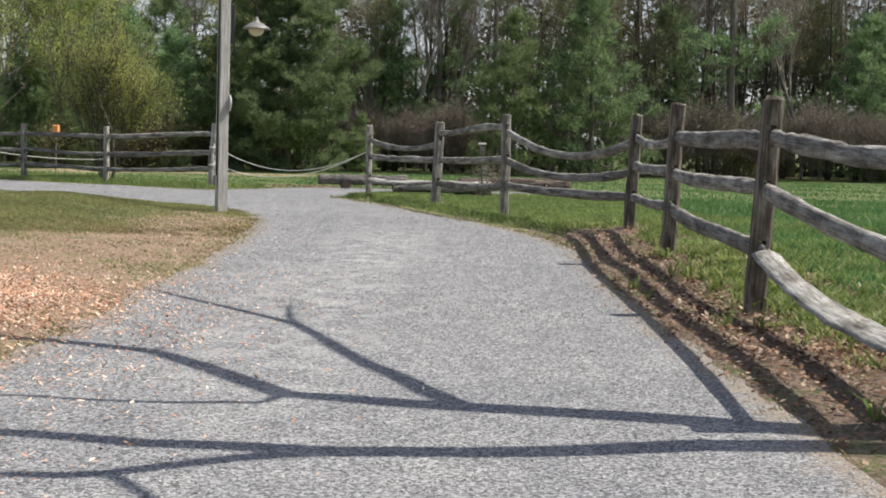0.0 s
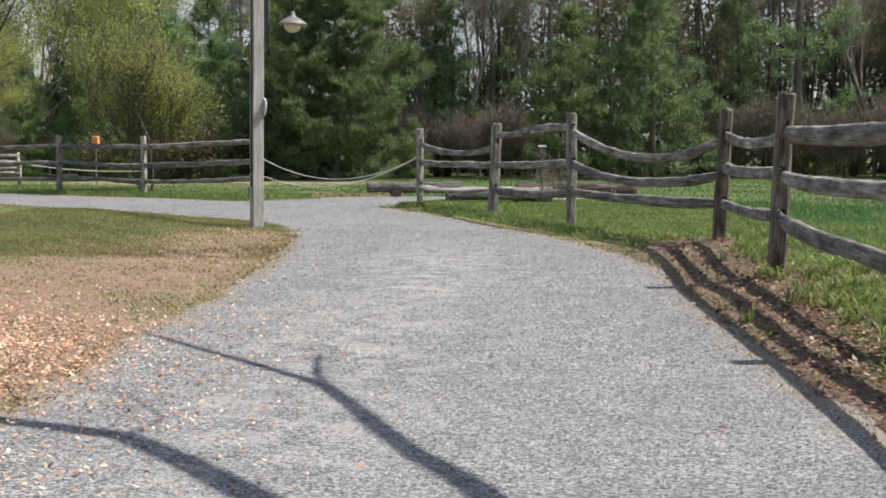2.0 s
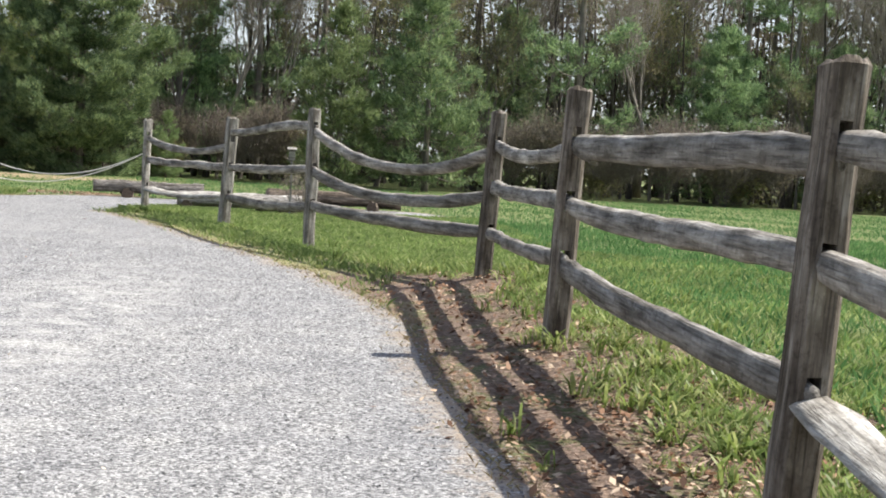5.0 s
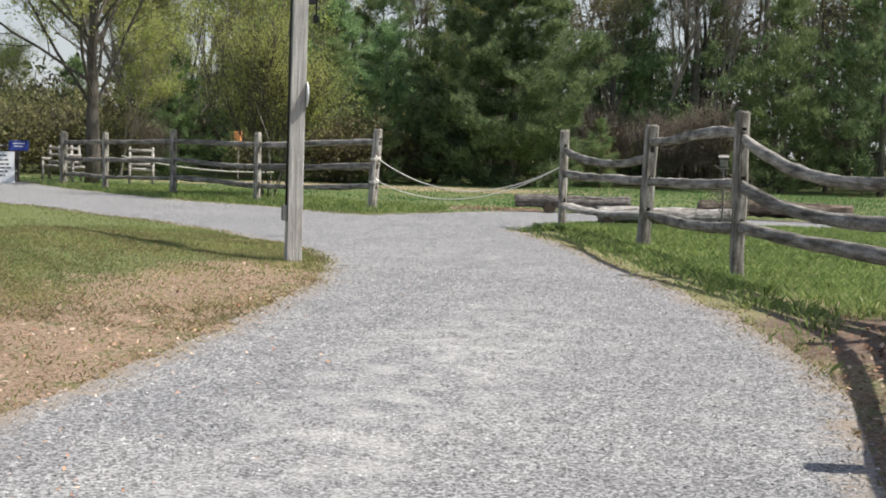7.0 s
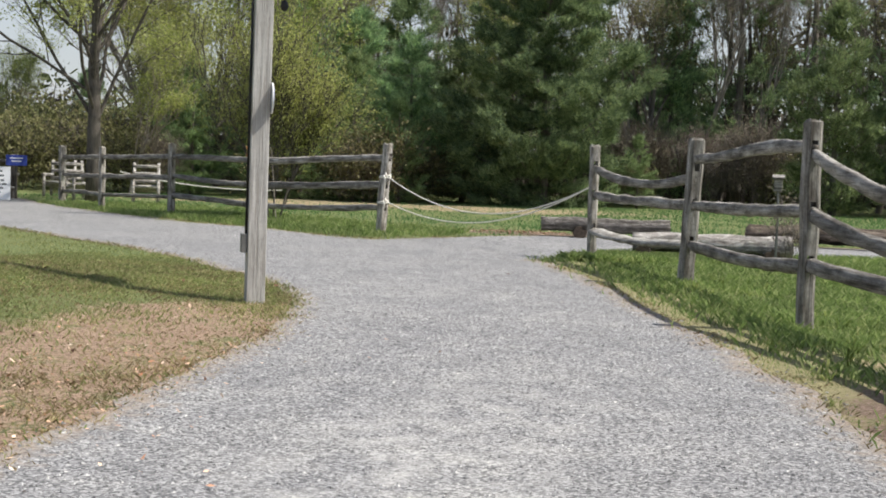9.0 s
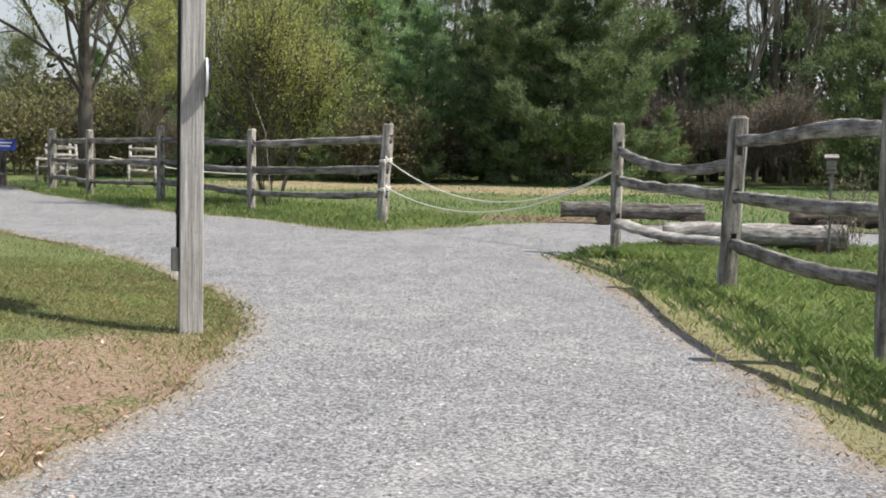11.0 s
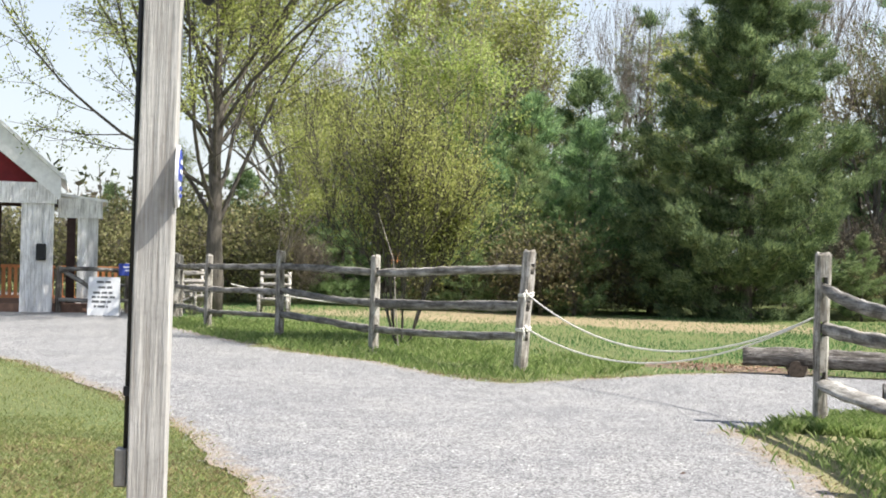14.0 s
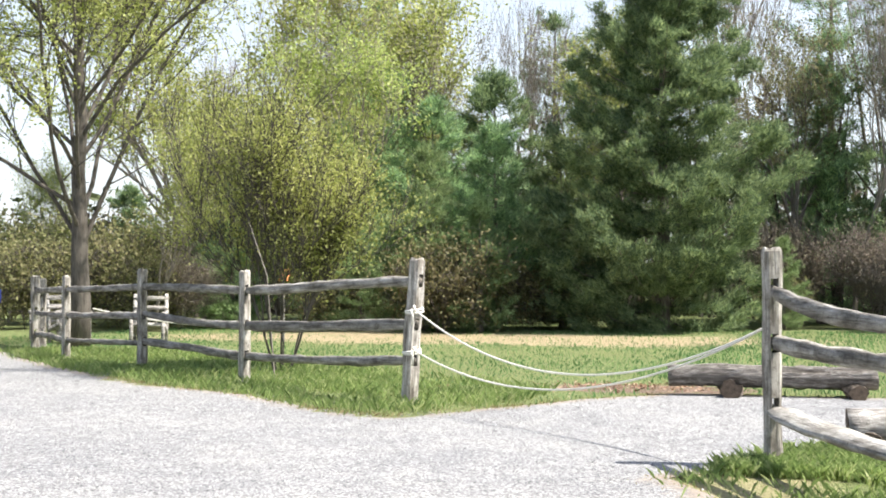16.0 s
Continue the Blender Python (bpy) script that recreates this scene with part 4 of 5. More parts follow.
    green = tree("undergrowth_shrub", limb_tree(171, 2.6, 0.8, 0.055, 3, 3, 5, 0.009, 0.6, 0.1, 5, leaf_spread=0.3), (M_LIMB, M_OLIVE), at(-11.2, 49.6), "low leafy shrub at the foot of the wood", "shrub", g)
    plant(green, [(-14.2, 49.6, 30, 0.8), (-19.4, 49.5, 90, 0.9), (-23, 49, 20, 1.1), (-26, 50, 240, 1.2), (-31, 52, 140, 1.3), (-20.5, 51, 10, 1.3), (1.4, 56, 10, 0.9), (13, 56, 220, 0.9), (19, 56.4, 35, 1.0), (24, 56.5, 115, 1.0), (-8.6, 53.4, 75, 0.8), (-3.4, 54.2, 75, 0.6), (-24, 53, 80, 1.4), (-29, 56, 20, 1.5), (-9.6, 51.8, 15, 0.75), (-12.6, 51.6, 200, 0.9)])
    build_woods()
    build_shade_tree()


def build_woods():
    """The depth of the wood: trunks, twigs and foliage too far in to be told apart."""
    g = rng(77)
    out = Geo()
    n = 76000
    x = g.uniform(-44, 52, n)
    y = g.uniform(65, 78, n)
    top = np.interp(x, [-25, -22, 1, 6], [3.2, 6.2, 6.2, 12.8]) + 1.6 * np.sin(x * 0.9) + 1.2 * np.sin(x * 2.3 + 1)
    z = top * g.beta(1.0, 1.15, n)
    c = np.stack([x, y, z], -1)
    u, w = unit(g.normal(0, 1, (n, 3))), unit(g.normal(0, 1, (n, 3)))
    s = g.uniform(0.1, 0.34, (n, 1))
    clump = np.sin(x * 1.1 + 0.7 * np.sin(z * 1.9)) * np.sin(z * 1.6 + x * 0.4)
    # both materials carry the wood's inner shade in their dark colours
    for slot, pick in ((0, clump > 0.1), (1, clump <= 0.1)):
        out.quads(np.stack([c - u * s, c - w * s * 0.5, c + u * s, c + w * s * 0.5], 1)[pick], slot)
    for _ in range(420):
        x, y, h = g.uniform(-44, 52), g.uniform(58, 74), g.uniform(6, 12)
        if x < -2:
            h *= 0.45 if x < -24 else 0.7
        out.tube([(x, y, -0.1), (x + g.normal(0, 0.15), y, h / 2), (x + g.normal(0, 0.4), y, h)], [g.uniform(0.06, 0.16), 0.06, 0.02], 4, 2, caps=False)
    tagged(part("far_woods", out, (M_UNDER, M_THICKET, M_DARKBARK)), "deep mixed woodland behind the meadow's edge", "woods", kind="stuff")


def build_shade_tree():
    """The bare tree beside the path, whose limbs throw their shadows across the gravel."""
    wood_ = Geo()

    def under_sun(x, y, z):
        up = z - float(fall(y))
        return (x + SUN.x / SUN.z * up, y + SUN.y / SUN.z * up, z)

    bole = [(8.2, 6.0, -0.1), (8.15, 6.0, 1.2), (8.1, 5.95, 2.4), (8.0, 5.9, 3.4), (8.1, 5.9, 5.0), (8.2, 6.0, 7.0)]
    wood_.tube(bole, [0.24, 0.19, 0.17, 0.15, 0.09, 0.03], 9, rough=0.06, seed=2)

    def limb(start, shadow, z0, z1, r0, r1):
        n = len(shadow)
        pts = ([start] if start else []) + [under_sun(x, y, z0 + (z1 - z0) * i / (n - 1)) for i, (x, y) in enumerate(shadow)]
        fine = []
        for p, q in zip(pts, pts[1:]):
            for i in range(3):
                w = noise.noise_vector((p[0] * 3 + i, p[1] * 3, p[2])) * 0.025
                fine.append(tuple(a + (b - a) * i / 3 + c for a, b, c in zip(p, q, w)))
        fine.append(pts[-1])
        wood_.tube(fine, np.linspace(r0, r1, len(fine)) * 1.25, 6, caps=True)

    limb((8.08, 5.95, 2.6), [(2.62, 5.52), (1.86, 5.74), (0.79, 5.92), (-0.04, 6.12), (-0.98, 7.3), (-2.17, 7.8), (-3.07, 8.08)], 3.3, 4.6, 0.12, 0.03)
    limb(None, [(0.85, 5.93), (0.31, 7.06), (-0.3, 8.54), (-1.57, 10.08)], 3.72, 4.5, 0.062, 0.02)
    limb(None, [(-0.3, 8.54), (-0.4, 8.99), (-0.44, 9.43)], 4.2, 4.5, 0.026, 0.014)
    limb((8.1, 5.93, 2.2), [(2.74, 5.27), (1.89, 5.22), (1.19, 5.03), (0.32, 4.95), (-0.51, 5.04), (-1.3, 5.18), (-2.62, 5.25)], 2.9, 4.0, 0.105, 0.04)
    limb(None, [(0.32, 4.95), (-0.06, 4.81), (-0.52, 4.52), (-1.05, 4.44), (-1.96, 4.37)], 3.32, 3.8, 0.055, 0.025)
    limb(None, [(-0.04, 6.12), (-0.14, 5.9), (-0.68, 5.85), (-1.56, 5.96), (-2.25, 6)], 3.85, 4.3, 0.03, 0.014)
    limb(None, [(-0.52, 4.52), (-0.24, 4.15), (0.46, 3.88)], 3.6, 3.9, 0.03, 0.012)
    limb(None, [(-0.98, 7.3), (-0.92, 7.67), (-1.4, 8.48)], 4.2, 4.4, 0.012, 0.005)
    limb((8.1, 5.9, 4.4), [(4.81, 2.12), (3.68, 0.24), (2.77, -1.96)], 4.8, 6.0, 0.05, 0.01)
    wood_.tube([(8.1, 5.9, 4.0), (9.2, 5.2, 5.0), (10.4, 4.2, 5.8)], [0.06, 0.04, 0.01], 5)
    wood_.tube([(8.05, 5.9, 3.6), (9.3, 6.0, 4.6), (10.6, 5.4, 5.2)], [0.06, 0.04, 0.01], 5)
    t = thing("bare_tree", pose(8.2, 6.0, 0), "bare grey tree beyond the fence throwing branch shadows", "tree")
    part("trunk", wood_, M_BARK, t, smooth=True, m=pose(-8.2, -6.0, 0))


# ---- fences ----
def roughen(geo, amount, freq, seed):
    """Shifts vertices by smooth noise, so that timber is not machined."""
    for k, v in enumerate(geo.v):
        geo.v[k] = np.array([p + np.array(noise.noise_vector((p[0] * freq + seed, p[1] * freq, p[2] * freq * 0.4))) * amount for p in v])


def post_geo(h, wide, deep, slots, seed, sink=0.25):
    """A squared post with mortises cut through it along local x. slots: (bottom, top) heights."""
    g = Geo()
    hw, hd, cut, c = wide / 2, deep / 2, 0.026, 0.026
    ring = [(-hw + c, -hd), (hw - c, -hd), (hw, -hd + c), (hw, -cut), (hw, cut), (hw, hd - c), (hw - c, hd), (-hw + c, hd), (-hw, hd - c), (-hw, cut), (-hw, -cut), (-hw, -hd + c)]
    marks = [-sink] + [z for s in sorted(slots) for z in s] + [h]
    zs, open_ = [], []
    for k in range(len(marks) - 1):
        n = max(1, int((marks[k + 1] - marks[k]) / 0.12))
        zs += [marks[k] + (marks[k + 1] - marks[k]) * i / n for i in range(n)]
        open_ += [k % 2 == 1] * n
    zs.append(h)
    v = [(x, y, z) for z in zs for x, y in ring]
    f = []
    for i, hole in enumerate(open_):
        for j in range(12):
            if hole and j in (3, 9):
                continue
            f.append((i * 12 + j, i * 12 + (j + 1) % 12, (i + 1) * 12 + (j + 1) % 12, (i + 1) * 12 + j))
        if hole:
            o, u = i * 12, (i + 1) * 12
            f += [(o + 3, u + 3, u + 10, o + 10), (o + 4, o + 9, u + 9, u + 4)]
            if not open_[i - 1]:
                f.append((o + 3, o + 10, o + 9, o + 4))
            if not open_[i + 1]:
                f.append((u + 3, u + 4, u + 9, u + 10))
    top = len(v)
    v += [(x * 0.78, y * 0.78, h + 0.02 + 0.01 * math.sin(seed + k * 1.3)) for k, (x, y) in enumerate(ring)]
    f += [((top - 12) + j, (top - 12) + (j + 1) % 12, top + (j + 1) % 12, top + j) for j in range(12)]
    f += [tuple(range(top, top + 12)), tuple(range(12))[::-1]]
    g.add(v, f)
    roughen(g, 0.018, 5.0, seed * 3.7)
    return g


def rail_geo(length, tall, thick, sag, seed, hump=0.0):
    """A split rail along local x: uneven, its ends cut thin for the mortises. sag: how far its middle hangs."""
    g = rng(seed)
    n = 22
    s = np.linspace(0, 1, n)
    x = (s - 0.5) * (length + 0.16)
    arc = -sag * (1 - (2 * s - 1) ** 2) ** 0.9 + hump * np.sin(2 * np.pi * s) * 0.5
    wob = np.cumsum(g.normal(0, 0.004, n))
    wob -= np.linspace(wob[0], wob[-1], n)
    wobz = np.cumsum(g.normal(0, 0.0028, n))
    wobz -= np.linspace(wobz[0], wobz[-1], n)
    thin = np.clip(np.minimum(s, 1 - s) / 0.07, 0.0, 1.0)
    ht = tall / 2 * (0.6 + 0.4 * thin) * (1 + 0.07 * np.sin(s * 9 + seed) + g.normal(0, 0.045, n))
    wd = thick / 2 * (0.62 + 0.38 * thin) * (1 + 0.09 * np.sin(s * 7 + seed * 2) + g.normal(0, 0.03, n))
    prof = np.array([(-0.8, -0.85), (0.1, -1.0), (0.85, -0.75), (1.0, 0.1), (0.75, 0.8), (-0.15, 1.0), (-0.85, 0.7), (-1.0, -0.1)])
    prof = prof * (1 + g.normal(0, 0.07, (8, 1)))
    v = np.zeros((n, 8, 3))
    v[:, :, 0] = x[:, None] + g.normal(0, 0.004, (n, 8))
    v[:, :, 1] = prof[None, :, 0] * wd[:, None] + wob[:, None] + g.normal(0, 0.002, (n, 8))
    v[:, :, 2] = prof[None, :, 1] * ht[:, None] + (arc + wobz)[:, None] + g.normal(0, 0.003, (n, 8))
    faces = [(i * 8 + j, (i + 1) * 8 + j, (i + 1) * 8 + (j + 1) % 8, i * 8 + (j + 1) % 8) for i in range(n - 1) for j in range(8)]
    faces += [tuple(range(8)), tuple(range((n - 1) * 8, n * 8))[::-1]]
    out = Geo()
    out.add(v.reshape(-1, 3), faces)
    return out


def build_fence(label, posts, spans):
    """posts: (x, y, foot, height, wide, deep, lean x, lean y, slot heights). spans: for each pair of posts, rails of (z at first, z at second, tall, thick, sag, hump)."""
    f = thing("split_rail_fence", pose(posts[0][0], posts[0][1], 0), label, "fence")
    inv = pose(-posts[0][0], -posts[0][1], 0)
    for i, (x, y, foot, h, wide, deep, lx, ly, slots) in enumerate(posts):
        p0, p1 = posts[max(i - 1, 0)], posts[min(i + 1, len(posts) - 1)]
        turn = math.degrees(math.atan2(p1[1] - p0[1], p1[0] - p0[0]))
        m = Matrix.Translation((x, y, foot)) @ Euler((radians(lx), radians(ly), 0)).to_matrix().to_4x4() @ pose(0, 0, 0, 0, 0, turn)
        # far posts get the sunlit colour, near ones the darker tone of their shaded sides
        part("post", post_geo(h - foot, wide, deep, [(z - 0.06 - foot, z + 0.07 - foot) for z in slots], i + 1), M_SUNPOST if y > 20 else M_POST, f, m=inv @ m)
    for i, rails in enumerate(spans):
        a, b = posts[i], posts[i + 1]
        for k, (za, zb, tall, thick, sag, hump, *roll) in enumerate(rails):
            p, q = Vector((a[0], a[1], za)), Vector((b[0], b[1], zb))
            d = q - p
            lean_p = Vector((math.radians(a[7]) * za, -math.radians(a[6]) * za, 0))
            lean_q = Vector((math.radians(b[7]) * zb, -math.radians(b[6]) * zb, 0))
            p, q = p + lean_p, q + lean_q
            d = q - p
            m = Matrix.Translation((p + q) / 2) @ pose(0, 0, 0, 0, 0, math.degrees(math.atan2(d.y, d.x))) @ pose(0, 0, 0, 0, -math.degrees(math.atan2(d.z, math.hypot(d.x, d.y))), 0) @ pose(0, 0, 0, *roll)
            # rolled flat rails take the paler colour that stands for their sunlit top
            part("rail", rail_geo(d.length, tall, thick, sag, int(abs(a[0] * 31 + a[1] * 7)) + k * 5, hump), M_SUNPLANK if roll else M_RAIL, f, smooth=True, m=inv @ m)
    return f


def build_fences():
    build_fence("weathered grey split-rail fence of three sagging rails", [
        (3.05, 5.7, -0.2, 1.42, 0.16, 0.15, 0, 0, (1.10, 0.62, 0.2)),
        (3.065, 9.46, -0.09, 1.52, 0.15, 0.15, 0.0, 3.0, (1.26, 0.86, 0.40)),
        (2.985, 13.16, 0.05, 1.60, 0.15, 0.14, 0, 2.0, (1.31, 0.92, 0.55)),
        (3.01, 16.52, 0.15, 1.57, 0.14, 0.13, 0, 2.5, (1.30, 0.92, 0.54)),
        (1.55, 20.83, 0, 1.65, 0.14, 0.13, 0, 0, (1.44, 0.95, 0.53)),
        (0.36, 24.67, 0, 1.57, 0.17, 0.15, 0, 2.0, (1.30, 0.88, 0.46)),
        (-1.15, 28.09, 0, 1.54, 0.135, 0.12, 0, 0, (1.28, 0.88, 0.43))],
        [[(1.1, 1.25, 0.13, 0.06, 0.03, 0), (0.62, 0.86, 0.13, 0.09, 0.05, 0), (0.2, 0.41, 0.055, 0.18, 0.13, 0, -14)],
         [(1.21, 1.27, 0.15, 0.06, 0.0, 0.02), (0.86, 0.91, 0.14, 0.11, 0.03, 0.03), (0.41, 0.53, 0.13, 0.08, 0.03, 0.02)],
         [(1.27, 1.31, 0.11, 0.08, 0.09, 0), (0.92, 0.94, 0.12, 0.09, 0.02, 0), (0.57, 0.54, 0.11, 0.08, 0.02, 0)],
         [(1.28, 1.44, 0.11, 0.08, 0.33, 0), (0.88, 0.95, 0.12, 0.08, 0.20, 0), (0.54, 0.53, 0.13, 0.09, 0.04, 0)],
         [(1.44, 1.38, 0.11, 0.07, -0.02, 0.04), (0.95, 0.87, 0.11, 0.07, 0.02, 0), (0.52, 0.45, 0.12, 0.08, 0.05, 0)],
         [(1.21, 1.27, 0.11, 0.07, 0.17, 0), (0.87, 0.88, 0.12, 0.07, 0.03, 0.02), (0.46, 0.42, 0.06, 0.17, 0.07, 0, -16)]])
    build_fence("silvery split-rail fence of three rails behind the path", [
        (-5.2, 31.45, 0, 1.54, 0.15, 0.14, -2.5, 3.0, (1.32, 0.87, 0.49)),
        (-8.36, 33.8, 0, 1.44, 0.14, 0.13, 0, 0, (1.21, 0.75, 0.36)),
        (-11.2, 35.89, 0, 1.49, 0.14, 0.13, 0, 0, (1.25, 0.80, 0.40)),
        (-13.78, 37.63, 0, 1.40, 0.14, 0.13, 0, 0, (1.19, 0.74, 0.31)),
        (-16.3, 40.2, 0, 1.42, 0.2, 0.16, 0, 0, (1.15, 0.75, 0.32)),
        (-17.0, 41.4, 0, 1.35, 0.15, 0.14, 0, 0, (1.1, 0.72, 0.3))],
        [[(1.32, 1.21, 0.11, 0.07, 0, 0.02), (0.87, 0.75, 0.12, 0.07, 0.02, 0), (0.49, 0.36, 0.11, 0.08, 0.02, 0)],
         [(1.21, 1.25, 0.11, 0.07, 0, 0), (0.75, 0.84, 0.10, 0.07, 0.03, 0), (0.35, 0.42, 0.12, 0.07, 0.0, 0)],
         [(1.24, 1.19, 0.10, 0.07, 0.0, 0), (0.78, 0.76, 0.11, 0.07, 0, 0.02), (0.39, 0.32, 0.09, 0.08, 0.0, 0)],
         [(1.18, 1.15, 0.11, 0.07, 0, 0), (0.74, 0.72, 0.10, 0.07, 0.02, 0), (0.31, 0.3, 0.10, 0.07, -0.02, 0)],
         [(1.1, 1.1, 0.1, 0.07, 0, 0), (0.72, 0.7, 0.1, 0.07, 0, 0), (0.3, 0.3, 0.1, 0.07, 0, 0)]])


def hang(p, q, sag, n=24):
    p, q = np.array(p), np.array(q)
    s = np.linspace(0, 1, n)[:, None]
    pts = p + (q - p) * s
    pts[:, 2:] -= sag * (1 - (2 * s - 1) ** 2)
    return pts


def build_ropes():
    r = thing("rope_barrier", pose(-5.2, 31.45, 0), "two slack white ropes tied between the fence posts", "rope")
    inv = pose(5.2, -31.45, 0)
    for z, sag in ((1.03, 0.50), (0.60, 0.43)):
        g = Geo()
        g.tube(hang((-5.1, 31.36, z), (-1.2, 28.16, 0.99), sag), 0.009, 6)
        part("rope", g, M_ROPE, r, smooth=True, m=inv)
        k = Geo()
        for j in range(2):
            a = np.linspace(0, 6.28, 13)
            zz = z - 0.03 + 0.02 * j
            k.tube(np.stack([-5.2 + 0.052 * z + 0.094 * np.cos(a), 31.45 + 0.044 * z + 0.094 * np.sin(a), zz + 0.015 * np.sin(a + j)], -1), 0.012, 5)
        k.tube([(-5.12, 31.33, z), (-5.09, 31.3, z - 0.07), (-5.1, 31.31, z - 0.16)], 0.011, 5)
        k.tube([(-5.1, 31.36, z + 0.03), (-5.07, 31.32, z), (-5.1, 31.36, z - 0.03)], [0.016, 0.024, 0.016], 6)
        part("knot", k, M_ROPE, r, smooth=True, m=inv)
    s = thing("slack_rope", pose(-13.7, 38.2, 0), "pale slack rope hanging behind the fence", "rope")
    g = Geo()
    g.tube(hang((-13.6, 38.15, 0.85), (-9.6, 38.2, 0.55), 0.12), 0.014, 5)
    part("rope", g, M_ROPE, s, m=pose(13.7, -38.2, 0))


# ---- lamp post ----
def build_lamp():
    t = thing("lamp_post", pose(-2.98, 20.54, 0, 0, 0.6, 30), "square grey timber lamp post with a hanging enamel lamp", "lamp post")
    g = Geo()
    w = 0.078
    n = 30
    ring = [(-w + 0.006, -w), (w - 0.006, -w), (w, -w + 0.006), (w, w - 0.006), (w - 0.006, w), (-w + 0.006, w), (-w, w - 0.006), (-w, -w + 0.006)]
    v = [(x, y, -0.3 + 4.3 * i / n) for i in range(n + 1) for x, y in ring]
    f = [(i * 8 + j, i * 8 + (j + 1) % 8, (i + 1) * 8 + (j + 1) % 8, (i + 1) * 8 + j) for i in range(n) for j in range(8)] + [tuple(range(n * 8, n * 8 + 8))]
    g.add(v, f)
    roughen(g, 0.006, 2.0, 5)
    part("timber", g, M_LAMPPOST, t)
    arm = Geo()
    arm.tube([(0.07, 0.02, 3.25), (0.2, 0.02, 3.42), (0.4, 0.02, 3.45), (0.53, 0.02, 3.36), (0.55, 0.02, 3.12)], 0.014, 7)
    part("arm", arm, M_BLACK, t, smooth=True)
    sh = Geo()
    a = np.arange(28) * 2 * np.pi / 28
    prof = [(0.02, 3.14), (0.035, 3.1), (0.045, 3.06), (0.10, 3.035), (0.17, 2.99), (0.21, 2.955), (0.215, 2.945), (0.205, 2.945), (0.16, 2.975), (0.09, 3.015), (0.03, 3.03)]
    v = [(0.55 + r * math.cos(q), 0.02 + r * math.sin(q), z) for r, z in prof for q in a]
    f = [(i * 28 + j, i * 28 + (j + 1) % 28, (i + 1) * 28 + (j + 1) % 28, (i + 1) * 28 + j) for i in range(len(prof) - 1) for j in range(28)]
    sh.add(v, f)
    part("shade", sh, M_SHADE, t, "grey enamel shade", smooth=True)
    bl = Geo()
    prof = [(0.10, 3.0), (0.125, 2.95), (0.12, 2.90), (0.085, 2.855), (0.03, 2.835), (0.002, 2.83)]
    v = [(0.55 + r * math.cos(q), 0.02 + r * math.sin(q), z) for r, z in prof for q in a]
    bl.add(v, [(i * 28 + j, i * 28 + (j + 1) % 28, (i + 1) * 28 + (j + 1) % 28, (i + 1) * 28 + j) for i in range(len(prof) - 1) for j in range(28)])
    part("globe", bl, M_GLASS, t, "cream opal glass globe", smooth=True)
    pl = Geo()
    pl.box(w + 0.002, w + 0.09, -0.02, 0.06, 2.68, 3.3)
    part("fitting", pl, M_BLACK, t, "black metal housing", bevel=0.006)
    rod = Geo()
    rod.tube([(w + 0.105, 0.02, 3.2), (w + 0.105, 0.02, 2.56)], 0.009, 6)
    rod.tube([(w + 0.105, 0.02, 2.58), (w + 0.105, 0.02, 2.56), (w + 0.105, 0.02, 2.53), (w + 0.105, 0.02, 2.50), (w + 0.105, 0.02, 2.485)], [0.012, 0.03, 0.036, 0.028, 0.008], 8)
    part("pull_rod", rod, M_BLACK, t, smooth=True)
    cd = Geo()
    cd.tube([(-w - 0.012, -0.03, 0.56), (-w - 0.012, -0.03, 2.0), (-w - 0.012, -0.03, 3.9)], 0.012, 6)
    part("conduit", cd, M_BLACK, t, smooth=True)
    bx = Geo()
    bx.box(-w - 0.055, -w - 0.002, -0.065, 0.01, 0.44, 0.60)
    part("outlet_box", bx, M_METAL, t, "grey metal outlet box", bevel=0.006)
    strap = Geo()
    strap.box(-w - 0.028, -w - 0.002, -0.055, -0.005, 0.82, 0.86)
    part("pipe_strap", strap, M_BLACK, t)
    # oval plate on the side that faces the sun
    si = thing("oval_sign", t.matrix_world @ pose(w + 0.004, -0.055, 1.745), "white and blue oval sign plate on the lamp post", "sign")
    n = 32
    q = np.arange(n) * 2 * np.pi / n

    def oval(x0, x1, ry, rz, zc=0.0, lo=-1.0):
        o = Geo()
        pts = [(math.cos(k) * ry, max(lo, math.sin(k)) * rz + zc) for k in q]
        o.add([(x0, y, z) for y, z in pts] + [(x1, y, z) for y, z in pts], [tuple(range(n))[::-1], tuple(range(n, 2 * n))] + [(i, (i + 1) % n, n + (i + 1) % n, n + i) for i in range(n)])
        return o

    part("plate", oval(0, 0.014, 0.1, 0.13), M_SIGNWHITE, si)
    part("emblem", oval(0.0142, 0.018, 0.088, 0.116, 0.0, -0.15), M_SIGNBLUE, si, "blue upper field")
    for z, wd in ((0.06, 0.08), (0.02, 0.1), (-0.05, 0.1), (-0.08, 0.07)):
        bar = Geo()
        bar.box(0.0182, 0.0215, -wd / 2, wd / 2, z - 0.009, z + 0.009)
        part("lettering", bar, M_SIGNWHITE if z > 0 else M_SIGNBLUE, si)


